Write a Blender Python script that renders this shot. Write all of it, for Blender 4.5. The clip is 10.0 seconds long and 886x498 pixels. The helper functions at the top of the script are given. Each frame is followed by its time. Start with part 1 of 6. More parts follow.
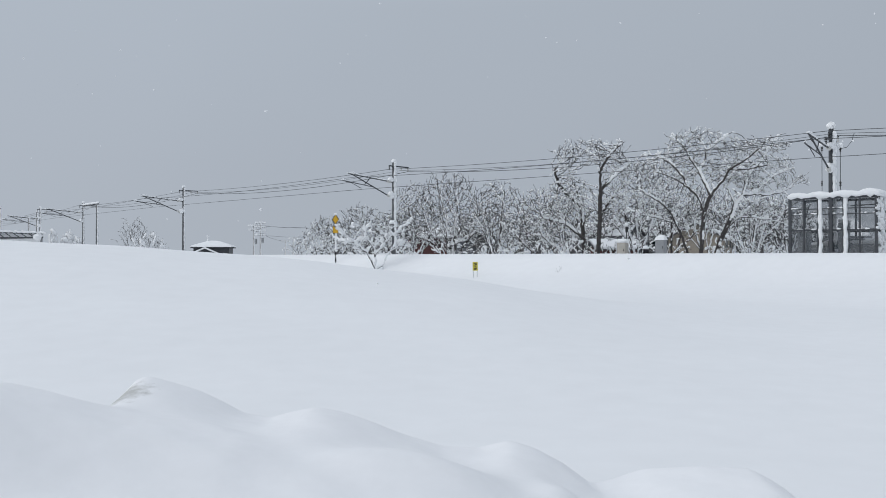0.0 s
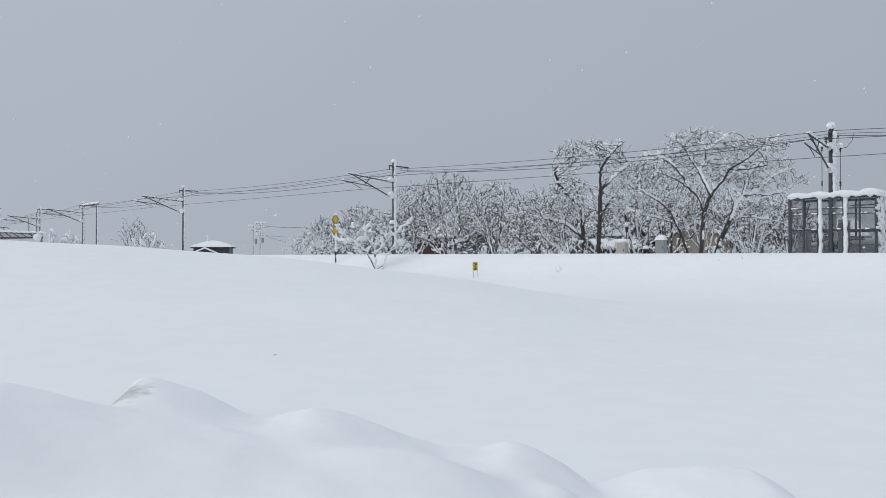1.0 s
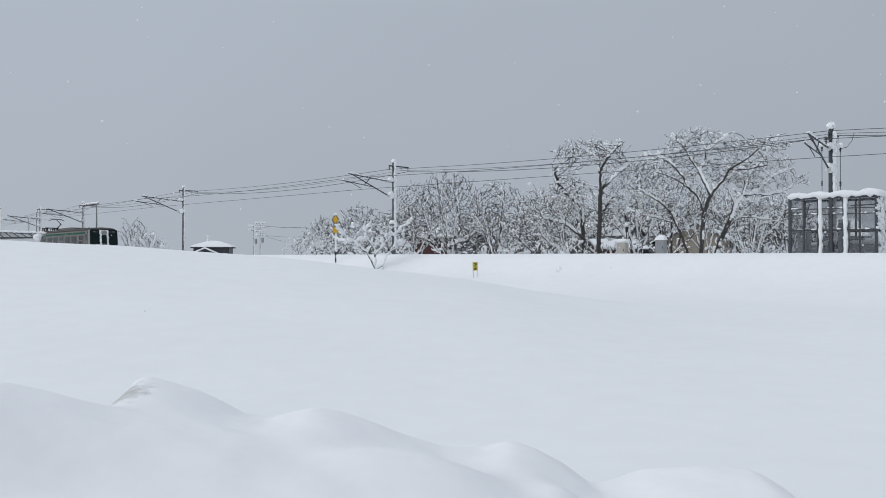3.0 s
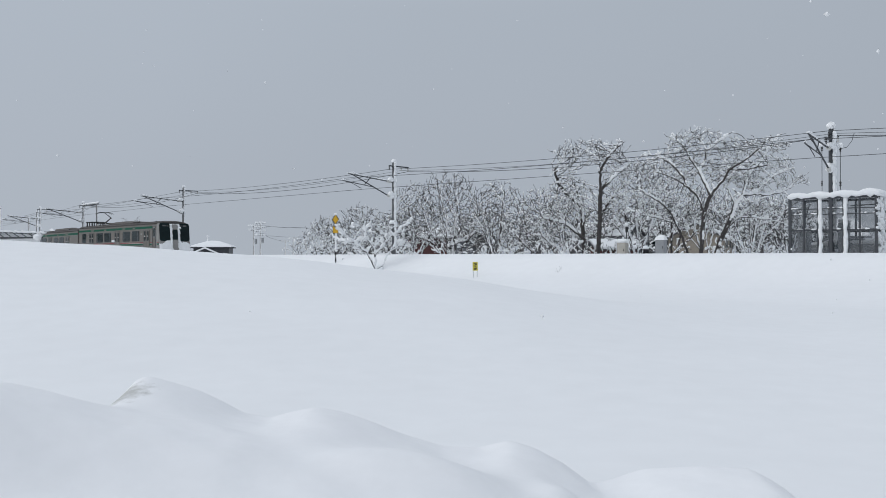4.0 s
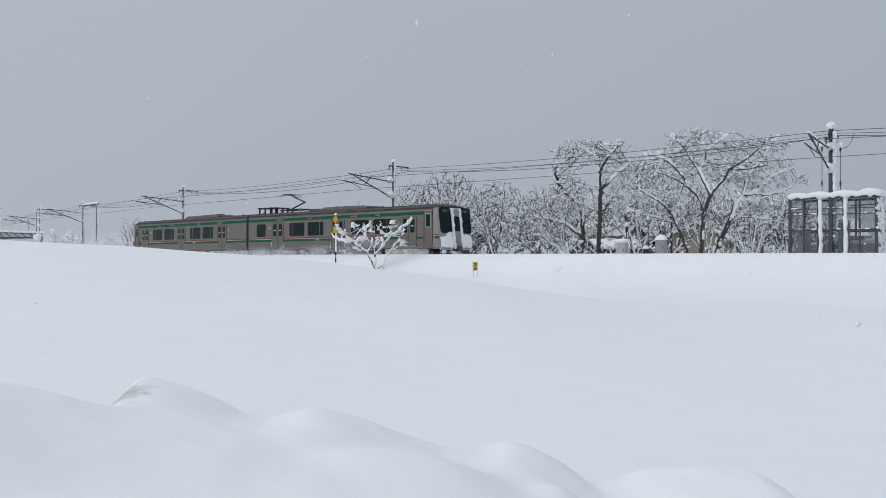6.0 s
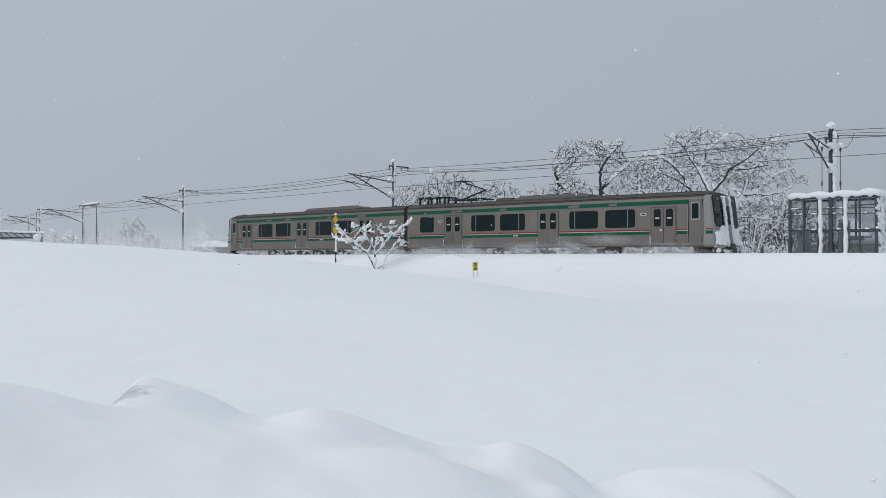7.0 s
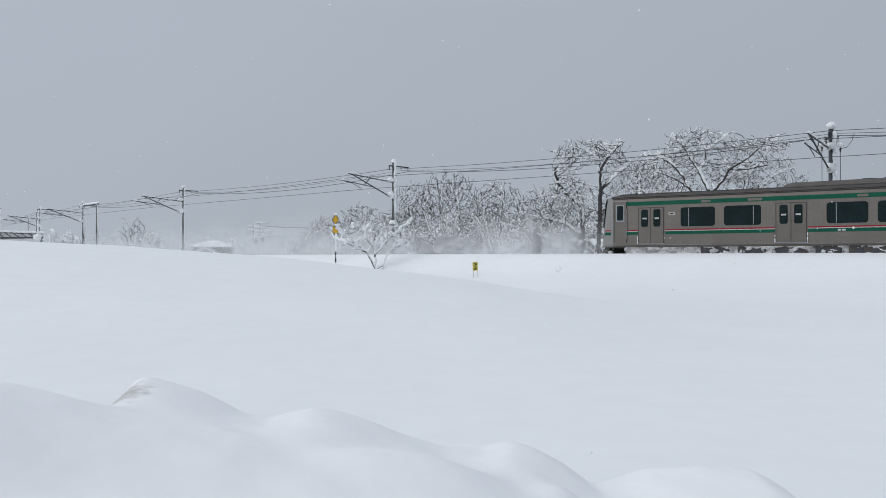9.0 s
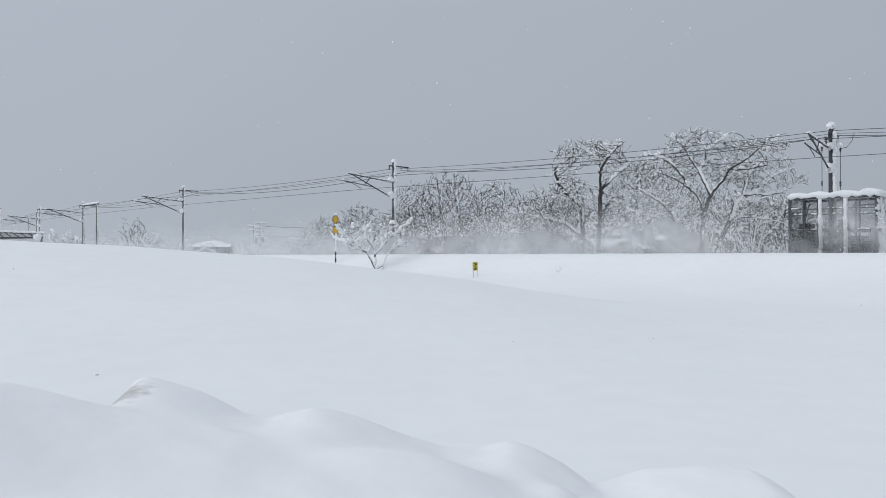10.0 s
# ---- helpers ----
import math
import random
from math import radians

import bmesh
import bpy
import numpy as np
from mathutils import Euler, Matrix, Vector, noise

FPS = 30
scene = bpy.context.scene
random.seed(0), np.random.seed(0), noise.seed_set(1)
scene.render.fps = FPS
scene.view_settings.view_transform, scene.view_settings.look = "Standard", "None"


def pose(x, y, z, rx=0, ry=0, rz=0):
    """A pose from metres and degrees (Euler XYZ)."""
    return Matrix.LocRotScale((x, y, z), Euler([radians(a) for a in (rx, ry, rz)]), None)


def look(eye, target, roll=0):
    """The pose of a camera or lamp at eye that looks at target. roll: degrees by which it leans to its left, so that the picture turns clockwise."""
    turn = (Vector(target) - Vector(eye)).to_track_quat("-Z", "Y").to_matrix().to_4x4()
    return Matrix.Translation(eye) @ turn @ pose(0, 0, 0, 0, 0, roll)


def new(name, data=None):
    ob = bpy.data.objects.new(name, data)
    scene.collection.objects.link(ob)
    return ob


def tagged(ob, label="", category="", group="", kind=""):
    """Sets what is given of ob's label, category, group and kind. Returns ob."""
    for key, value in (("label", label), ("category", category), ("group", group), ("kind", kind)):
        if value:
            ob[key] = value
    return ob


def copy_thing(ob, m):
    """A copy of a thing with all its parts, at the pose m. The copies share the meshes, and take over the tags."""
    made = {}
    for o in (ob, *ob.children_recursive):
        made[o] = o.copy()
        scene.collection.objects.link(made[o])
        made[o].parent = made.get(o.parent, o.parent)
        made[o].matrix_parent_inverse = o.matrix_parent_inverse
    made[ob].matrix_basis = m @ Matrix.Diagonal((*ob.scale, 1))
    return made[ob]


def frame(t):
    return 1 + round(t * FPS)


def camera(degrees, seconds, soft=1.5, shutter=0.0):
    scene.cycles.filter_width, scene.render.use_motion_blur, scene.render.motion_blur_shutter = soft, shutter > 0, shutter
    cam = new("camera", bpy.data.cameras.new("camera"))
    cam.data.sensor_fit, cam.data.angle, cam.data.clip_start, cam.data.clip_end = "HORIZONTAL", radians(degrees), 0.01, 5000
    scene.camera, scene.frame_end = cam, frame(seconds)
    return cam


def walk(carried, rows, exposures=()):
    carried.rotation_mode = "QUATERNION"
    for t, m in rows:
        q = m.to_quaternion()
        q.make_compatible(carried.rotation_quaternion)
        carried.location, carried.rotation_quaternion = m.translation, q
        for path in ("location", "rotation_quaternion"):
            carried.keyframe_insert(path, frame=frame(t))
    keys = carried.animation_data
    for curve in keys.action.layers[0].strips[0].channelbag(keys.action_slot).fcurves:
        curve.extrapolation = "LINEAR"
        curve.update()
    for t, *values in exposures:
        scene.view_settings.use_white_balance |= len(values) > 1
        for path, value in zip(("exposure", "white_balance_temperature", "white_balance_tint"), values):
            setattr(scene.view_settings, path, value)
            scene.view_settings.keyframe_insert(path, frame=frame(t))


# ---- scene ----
# ---------------- camera ----------------
EYE_Z = 0.234
cam = camera(53.04, 10.0, soft=0.9)
walk(cam, [(0.0, pose(0, 0, EYE_Z, 90.549, 0, 0)), (10.0, pose(0, 0, EYE_Z, 90.549, 0, 0))])

# ---------------- sky and light ----------------
world = bpy.data.worlds.new("overcast_sky")
scene.world = world
world.use_nodes = True
wn, wl = world.node_tree.nodes, world.node_tree.links
wn.clear()
w_out = wn.new("ShaderNodeOutputWorld")
w_bg = wn.new("ShaderNodeBackground")
w_sky = wn.new("ShaderNodeTexSky")
w_sky.sky_type = "NISHITA"
w_sky.sun_disc = False
w_sky.sun_elevation = radians(30)
w_sky.sun_rotation = radians(-110)
w_sky.dust_density = 5.0
w_scale = wn.new("ShaderNodeVectorMath")
w_scale.operation = "SCALE"
w_scale.inputs["Scale"].default_value = 0.06
w_co = wn.new("ShaderNodeTexCoord")
w_sep = wn.new("ShaderNodeSeparateXYZ")
w_ramp = wn.new("ShaderNodeValToRGB")
ramp = w_ramp.color_ramp
ramp.elements[0].position, ramp.elements[0].color = 0.0, (0.412, 0.457, 0.518, 1)
ramp.elements[1].position, ramp.elements[1].color = 1.0, (0.81, 0.872, 0.965, 1)
for at_, col in ((0.10, (0.408, 0.453, 0.519, 1)), (0.27, (0.420, 0.470, 0.537, 1)), (0.45, (0.51, 0.565, 0.64, 1))):
    e = ramp.elements.new(at_)
    e.color = col
w_noise = wn.new("ShaderNodeTexNoise")
w_noise.inputs["Scale"].default_value = 1.3
w_noise.inputs["Detail"].default_value = 3
w_map = wn.new("ShaderNodeMapRange")
w_map.inputs["To Min"].default_value = 0.93
w_map.inputs["To Max"].default_value = 1.07
w_cloud = wn.new("ShaderNodeVectorMath")
w_cloud.operation = "SCALE"
w_mix = wn.new("ShaderNodeMix")
w_mix.data_type = "RGBA"
w_mix.inputs["Factor"].default_value = 0.06
wl.new(w_co.outputs["Generated"], w_sep.inputs[0])
wl.new(w_sep.outputs["Z"], w_ramp.inputs["Fac"])
wl.new(w_co.outputs["Generated"], w_noise.inputs["Vector"])
wl.new(w_noise.outputs["Fac"], w_map.inputs["Value"])
wl.new(w_ramp.outputs["Color"], w_cloud.inputs[0])
w_side = wn.new("ShaderNodeMath")                # the cloud is thinner towards the hidden sun
w_side.operation = "MULTIPLY_ADD"
w_side.inputs[1].default_value = -0.15
wl.new(w_sep.outputs["X"], w_side.inputs[0])
wl.new(w_map.outputs["Result"], w_side.inputs[2])
wl.new(w_side.outputs[0], w_cloud.inputs["Scale"])
wl.new(w_sky.outputs["Color"], w_scale.inputs[0])
wl.new(w_cloud.outputs[0], w_mix.inputs["A"])
wl.new(w_scale.outputs[0], w_mix.inputs["B"])
wl.new(w_mix.outputs["Result"], w_bg.inputs["Color"])
w_bg.inputs["Strength"].default_value = 1.0
wl.new(w_bg.outputs[0], w_out.inputs["Surface"])

sun_data = bpy.data.lights.new("sun", "SUN")
sun_data.energy = 0.75
sun_data.angle = radians(50)
sun_data.color = (1.0, 0.995, 0.985)
sun = new("sun", sun_data)
sun.matrix_world = look((-58, -22, 40), (0, 0, 0))
scene.view_settings.exposure = 0.0


# ---------------- materials ----------------
def material(name, base, rough=0.6, metal=0.0, var=0.15, scale=6.0, bump=0.0, bump_scale=30.0, spec=0.5, coords="Object", tint=None):
    """Principled surface with two scales of variation and fine relief."""
    m = bpy.data.materials.new(name)
    m.use_nodes = True
    n, l = m.node_tree.nodes, m.node_tree.links
    b = n["Principled BSDF"]
    b.inputs["Roughness"].default_value = rough
    b.inputs["Metallic"].default_value = metal
    b.inputs["Specular IOR Level"].default_value = spec
    co = n.new("ShaderNodeTexCoord")
    a = n.new("ShaderNodeTexNoise")
    a.inputs["Scale"].default_value = scale
    a.inputs["Detail"].default_value = 6
    c = n.new("ShaderNodeTexNoise")
    c.inputs["Scale"].default_value = scale * 9
    c.inputs["Detail"].default_value = 4
    add = n.new("ShaderNodeMath")
    add.operation = "ADD"
    ramp_ = n.new("ShaderNodeValToRGB")
    dark = [max(0.0, v * (1 - var)) for v in base]
    light = [min(1.0, v * (1 + var)) for v in (tint or base)]
    ramp_.color_ramp.elements[0].position, ramp_.color_ramp.elements[0].color = 0.35, (*dark, 1)
    ramp_.color_ramp.elements[1].position, ramp_.color_ramp.elements[1].color = 0.65, (*light, 1)
    half = n.new("ShaderNodeMath")
    half.operation = "MULTIPLY"
    half.inputs[1].default_value = 0.5
    l.new(co.outputs[coords], a.inputs["Vector"])
    l.new(co.outputs[coords], c.inputs["Vector"])
    l.new(a.outputs["Fac"], add.inputs[0])
    l.new(c.outputs["Fac"], add.inputs[1])
    l.new(add.outputs[0], half.inputs[0])
    l.new(half.outputs[0], ramp_.inputs["Fac"])
    l.new(ramp_.outputs["Color"], b.inputs["Base Color"])
    if bump:
        bn = n.new("ShaderNodeTexNoise")
        bn.inputs["Scale"].default_value = bump_scale
        bn.inputs["Detail"].default_value = 5
        bb = n.new("ShaderNodeBump")
        bb.inputs["Strength"].default_value = bump
        bb.inputs["Distance"].default_value = 0.02
        l.new(co.outputs[coords], bn.inputs["Vector"])
        l.new(bn.outputs["Fac"], bb.inputs["Height"])
        l.new(bb.outputs["Normal"], b.inputs["Normal"])
    return m


SNOW = material("snow", (0.84, 0.85, 0.86), 0.85, var=0.02, scale=0.25, bump=0.04, bump_scale=1.2, spec=0.2)
BANK_SNOW = material("ploughed_snow", (0.87, 0.875, 0.885), 0.85, var=0.02, scale=1.5, bump=0.2, bump_scale=5, spec=0.2)
FRESH = material("fresh_snow", (0.86, 0.87, 0.88), 0.9, var=0.02, scale=3, bump=0.3, bump_scale=14, spec=0.2)
CAKED = material("grimy_caked_snow", (0.46, 0.455, 0.45), 0.85, var=0.4, scale=3, bump=0.5, tint=(0.68, 0.68, 0.68))
POWDER = material("powder_snow", (0.88, 0.89, 0.90), 0.9, var=0.01, spec=0.05)


def thin_powder():
    """Blown powder: each small puff is densest in its middle, and light passes through it."""
    n, l = POWDER.node_tree.nodes, POWDER.node_tree.links
    uv = n.new("ShaderNodeUVMap")
    length = n.new("ShaderNodeVectorMath")
    length.operation = "LENGTH"
    fade = n.new("ShaderNodeMapRange")
    fade.interpolation_type = "SMOOTHSTEP"
    fade.inputs["From Min"].default_value = 0.0
    fade.inputs["From Max"].default_value = 0.98
    fade.inputs["To Min"].default_value = 0.40
    fade.inputs["To Max"].default_value = 0.0
    tr = n.new("ShaderNodeBsdfTransparent")
    through_ = n.new("ShaderNodeBsdfTranslucent")
    through_.inputs["Color"].default_value = (0.88, 0.89, 0.90, 1)
    both = n.new("ShaderNodeMixShader")
    both.inputs["Fac"].default_value = 0.5
    mix = n.new("ShaderNodeMixShader")
    l.new(uv.outputs["UV"], length.inputs[0])
    l.new(length.outputs["Value"], fade.inputs["Value"])
    wisp = n.new("ShaderNodeTexNoise")
    wisp.inputs["Scale"].default_value = 0.7
    wisp.inputs["Detail"].default_value = 5
    co = n.new("ShaderNodeTexCoord")
    part_ = n.new("ShaderNodeMapRange")
    part_.inputs["From Min"].default_value = 0.35
    part_.inputs["From Max"].default_value = 0.65
    part_.inputs["To Min"].default_value = 0.65
    part_.inputs["To Max"].default_value = 1.05
    times_ = n.new("ShaderNodeMath")
    times_.operation = "MULTIPLY"
    l.new(co.outputs["Object"], wisp.inputs["Vector"])
    l.new(wisp.outputs["Fac"], part_.inputs["Value"])
    l.new(fade.outputs["Result"], times_.inputs[0])
    l.new(part_.outputs["Result"], times_.inputs[1])
    l.new(times_.outputs[0], mix.inputs["Fac"])
    l.new(n["Principled BSDF"].outputs[0], both.inputs[1])
    l.new(through_.outputs[0], both.inputs[2])
    l.new(tr.outputs[0], mix.inputs[1])
    l.new(both.outputs[0], mix.inputs[2])
    l.new(mix.outputs[0], n["Material Output"].inputs["Surface"])


thin_powder()
BARK = material("dark_bark", (0.055, 0.05, 0.048), 0.9, var=0.4, scale=8, bump=0.5)
# lighter than BARK: falling-snow haze over far trees is put into this grey
BARK_GREY = material("grey_bark", (0.15, 0.147, 0.147), 0.9, var=0.4, scale=8, bump=0.5)
CONCRETE = material("grey_concrete", (0.30, 0.30, 0.30), 0.8, var=0.2, scale=3, bump=0.2)
MAST_GREY = material("mast_steel", (0.12, 0.125, 0.13), 0.6, 0.3, var=0.25, scale=4)
GALV = material("galvanised_steel", (0.26, 0.27, 0.28), 0.5, 0.6, var=0.2, scale=5)
DARK_STEEL = material("dark_painted_steel", (0.055, 0.06, 0.068), 0.55, 0.2, var=0.25, scale=6)
PORCELAIN = material("insulator_porcelain", (0.55, 0.55, 0.53), 0.3, var=0.1)
WIRE = material("weathered_wire", (0.06, 0.065, 0.07), 0.6, 0.3, var=0.1)
STEEL = material("brushed_stainless_body", (0.158, 0.142, 0.124), 0.40, 0.40, var=0.12, scale=0.9)
DOOR_STEEL = material("stainless_door", (0.145, 0.131, 0.115), 0.40, 0.40, var=0.12, scale=1.5)
ROOF = material("roof_grey_paint", (0.062, 0.056, 0.052), 0.75, var=0.3, scale=2, bump=0.1)
ROOF_BOX = material("roof_unit_grey", (0.10, 0.092, 0.085), 0.7, var=0.25, scale=2)
GREEN = material("green_band_paint", (0.0045, 0.085, 0.050), 0.6, var=0.15, scale=1.0, spec=0.15)
RED = material("red_stripe_paint", (0.25, 0.022, 0.032), 0.6, var=0.12, scale=1.0, spec=0.15)
WHITE = material("white_stripe_paint", (0.48, 0.47, 0.45), 0.5, var=0.08)
GLASS = material("dark_tinted_glass", (0.007, 0.016, 0.017), 0.12, var=0.45, scale=1.5, spec=0.17)
BLACK = material("black_rubber", (0.02, 0.02, 0.022), 0.7, var=0.3)
UNDER = material("underframe_grime", (0.075, 0.07, 0.068), 0.8, var=0.5, scale=4, bump=0.4)
NOSE = material("grey_nose_paint", (0.24, 0.235, 0.225), 0.5, var=0.1, scale=2)
LED = material("lamp_lens", (0.10, 0.10, 0.10), 0.15, var=0.05)
YELLOW = material("yellow_sign_paint", (0.62, 0.36, 0.02), 0.55, var=0.15, scale=8)
LEMON = material("lemon_sign_paint", (0.58, 0.50, 0.06), 0.55, var=0.15, scale=8)
WALL_RED = material("red_brown_siding", (0.115, 0.052, 0.05), 0.8, var=0.2, scale=1)
WALL_BEIGE = material("beige_render", (0.28, 0.25, 0.21), 0.85, var=0.15, scale=1)
WALL_GREY = material("grey_siding", (0.22, 0.23, 0.25), 0.8, var=0.15, scale=1)
ROOF_TILE = material("dark_roof_sheet", (0.06, 0.062, 0.07), 0.7, var=0.2, scale=2)
BOX_GREY = material("grey_cabinet_paint", (0.27, 0.28, 0.29), 0.55, var=0.12, scale=4)
BOX_BEIGE = material("beige_cabinet_paint", (0.40, 0.38, 0.34), 0.6, var=0.12, scale=4)


def stain_and_shade_bank():
    """A grey patch at the side of the highest lump: road dirt, with the hollow's shade coloured in."""
    n, l = BANK_SNOW.node_tree.nodes, BANK_SNOW.node_tree.links
    b = n["Principled BSDF"]
    src = b.inputs["Base Color"].links[0].from_socket
    co = n.new("ShaderNodeTexCoord")
    dist = n.new("ShaderNodeVectorMath")
    dist.operation = "DISTANCE"
    dist.inputs[1].default_value = (-1.345, 3.72, -0.34)
    no = n.new("ShaderNodeTexNoise")
    no.inputs["Scale"].default_value = 22
    no.inputs["Detail"].default_value = 6
    add = n.new("ShaderNodeMath")
    add.operation = "MULTIPLY_ADD"
    add.inputs[1].default_value = 0.22
    mp = n.new("ShaderNodeMapRange")
    mp.inputs["From Min"].default_value = 0.15
    mp.inputs["From Max"].default_value = 0.25
    mp.inputs["To Min"].default_value = 0.62
    mp.inputs["To Max"].default_value = 0.0
    mix = n.new("ShaderNodeMix")
    mix.data_type = "RGBA"
    mix.inputs["B"].default_value = (0.33, 0.33, 0.30, 1)
    l.new(co.outputs["Object"], dist.inputs[0])
    l.new(co.outputs["Object"], no.inputs["Vector"])
    l.new(no.outputs["Fac"], add.inputs[0])
    l.new(dist.outputs["Value"], add.inputs[2])
    l.new(add.outputs[0], mp.inputs["Value"])
    l.new(mp.outputs["Result"], mix.inputs["Factor"])
    l.new(src, mix.inputs["A"])
    l.new(mix.outputs["Result"], b.inputs["Base Color"])


stain_and_shade_bank()


def mesh_panel_material():
    """Clear ribbed plastic sheet: part of the light goes straight through."""
    m = bpy.data.materials.new("clear_plastic_sheet")
    m.use_nodes = True
    n, l = m.node_tree.nodes, m.node_tree.links
    b = n["Principled BSDF"]
    b.inputs["Base Color"].default_value = (0.11, 0.125, 0.14, 1)
    b.inputs["Roughness"].default_value = 0.25
    tr = n.new("ShaderNodeBsdfTransparent")
    mix = n.new("ShaderNodeMixShader")
    no = n.new("ShaderNodeTexNoise")
    no.inputs["Scale"].default_value = 2.5
    mp = n.new("ShaderNodeMapRange")
    mp.inputs["To Min"].default_value = 0.15
    mp.inputs["To Max"].default_value = 0.50
    co = n.new("ShaderNodeTexCoord")
    l.new(co.outputs["Object"], no.inputs["Vector"])
    l.new(no.outputs["Fac"], mp.inputs["Value"])
    l.new(mp.outputs["Result"], mix.inputs["Fac"])
    l.new(tr.outputs[0], mix.inputs[1])
    l.new(b.outputs[0], mix.inputs[2])
    l.new(mix.outputs[0], n["Material Output"].inputs["Surface"])
    return m


SHEET = mesh_panel_material()


# ---------------- mesh helpers ----------------
class Shape:
    """Collects vertices and faces of one part."""

    def __init__(self):
        self.v, self.f = [], []

    def add(self, verts, faces):
        k = len(self.v)
        self.v.extend([tuple(p) for p in verts])
        self.f.extend([tuple(i + k for i in f) for f in faces])
        return self

    def box(self, x0, x1, y0, y1, z0, z1, chamfer=0.0):
        if chamfer <= 0:
            return self.add([(x, y, z) for z in (z0, z1) for y in (y0, y1) for x in (x0, x1)],
                            [(0, 2, 3, 1), (4, 5, 7, 6), (0, 1, 5, 4), (2, 6, 7, 3), (0, 4, 6, 2), (1, 3, 7, 5)])
        c = chamfer
        rings = []
        for z, k in ((z0, c), (z0 + c, 0), (z1 - c, 0), (z1, c)):
            a = [(x0 + k + c, y0 + k), (x1 - k - c, y0 + k), (x1 - k, y0 + k + c), (x1 - k, y1 - k - c),
                 (x1 - k - c, y1 - k), (x0 + k + c, y1 - k), (x0 + k, y1 - k - c), (x0 + k, y0 + k + c)]
            rings.append([(x, y, z) for x, y in a])
        return self.loft(rings)

    def loft(self, rings, caps=True, closed=True):
        n = len(rings[0])
        verts = [p for r in rings for p in r]
        faces = []
        for i in range(len(rings) - 1):
            for j in range(n if closed else n - 1):
                a, b = i * n + j, i * n + (j + 1) % n
                faces.append((a, b, b + n, a + n))
        if caps:
            faces.append(tuple(reversed(range(n))))
            faces.append(tuple((len(rings) - 1) * n + j for j in range(n)))
        return self.add(verts, faces)

    def tube(self, p0, p1, r0, r1=None, n=8):
        p0, p1 = Vector(p0), Vector(p1)
        r1 = r0 if r1 is None else r1
        d = (p1 - p0).normalized()
        a = d.orthogonal().normalized()
        b = d.cross(a)
        rings = []
        for p, r in ((p0, r0), (p1, r1)):
            rings.append([p + (a * math.cos(2 * math.pi * k / n) + b * math.sin(2 * math.pi * k / n)) * r for k in range(n)])
        return self.loft(rings)

    def blob(self, c, rx, ry, rz, rng, rough=0.15, n=8, m=5):
        """Lumpy closed form."""
        rings = []
        for i in range(m + 1):
            a = -math.pi / 2 + math.pi * (i + 0.001 if i == 0 else i - 0.001 if i == m else i) / m
            ring = []
            for j in range(n):
                b = 2 * math.pi * j / n
                k = 1 + rng.uniform(-rough, rough)
                ring.append((c[0] + rx * k * math.cos(a) * math.cos(b), c[1] + ry * k * math.cos(a) * math.sin(b), c[2] + rz * k * math.sin(a)))
            rings.append(ring)
        return self.loft(rings)

    def plate(self, outline, y0, y1):
        """A panel in the xz plane, from its outline."""
        return self.loft([[(x, y0, z) for x, z in outline], [(x, y1, z) for x, z in outline]])


def rounded(x0, x1, z0, z1, r, k=4):
    out = []
    for cx, cz, a0 in ((x1 - r, z1 - r, 0), (x0 + r, z1 - r, 90), (x0 + r, z0 + r, 180), (x1 - r, z0 + r, 270)):
        for i in range(k + 1):
            a = radians(a0 + 90 * i / k)
            out.append((cx + r * math.cos(a), cz + r * math.sin(a)))
    return out


def mesh_of(name, shape, mat, smooth=False):
    me = bpy.data.meshes.new(name)
    me.from_pydata(shape.v, [], shape.f)
    me.materials.append(mat)
    bm = bmesh.new()
    bm.from_mesh(me)
    bmesh.ops.recalc_face_normals(bm, faces=bm.faces)
    bm.to_mesh(me)
    bm.free()
    if smooth:
        me.polygons.foreach_set("use_smooth", [True] * len(me.polygons))
    return me


def part(name, shape, mat, parent=None, label="", smooth=False):
    ob = new(name, mesh_of(name, shape, mat, smooth))
    if parent is not None:
        ob.parent = parent
    return tagged(ob, label, kind="stuff" if "snow" in name and "plough" not in name else "")


def thing(name, label, category, group="", m=None):
    ob = tagged(new(name), label, category, group)
    if m is not None:
        ob.matrix_world = m
    return ob


def raw_mesh(name, verts, faces, mat, smooth=False):
    """Large meshes from arrays, all faces of one size."""
    me = bpy.data.meshes.new(name)
    k = faces.shape[1]
    me.vertices.add(len(verts))
    me.vertices.foreach_set("co", np.asarray(verts, dtype=np.float32).ravel())
    me.loops.add(faces.size)
    me.loops.foreach_set("vertex_index", faces.astype(np.int32).ravel())
    me.polygons.add(len(faces))
    me.polygons.foreach_set("loop_start", np.arange(0, faces.size, k, dtype=np.int32))
    if smooth:
        me.polygons.foreach_set("use_smooth", np.ones(len(faces), dtype=bool))
    me.materials.append(mat)
    me.update(calc_edges=True)
    return me


# ---------------- the railway line ----------------
STEP = 0.5
LINE_S = np.arange(-170, 110, STEP)
_th = np.where(LINE_S < 0, 0.80428 + 0.00307 * LINE_S + 1.0e-5 * np.clip(LINE_S, -140, 0) ** 2, 0.80428 + 0.00307 * LINE_S + 1.0e-5 * LINE_S ** 2)
_x = np.cumsum(np.sin(_th) * STEP)
_y = np.cumsum(-np.cos(_th) * STEP)
_i0 = int(np.argmin(np.abs(LINE_S)))
NEAR = 1.45                                   # side of the train nearest to the camera, from the middle of the track
LINE_X = _x - _x[_i0] - 10.646 + np.cos(_th) * NEAR
LINE_Y = _y - _y[_i0] + 63.139 + np.sin(_th) * NEAR


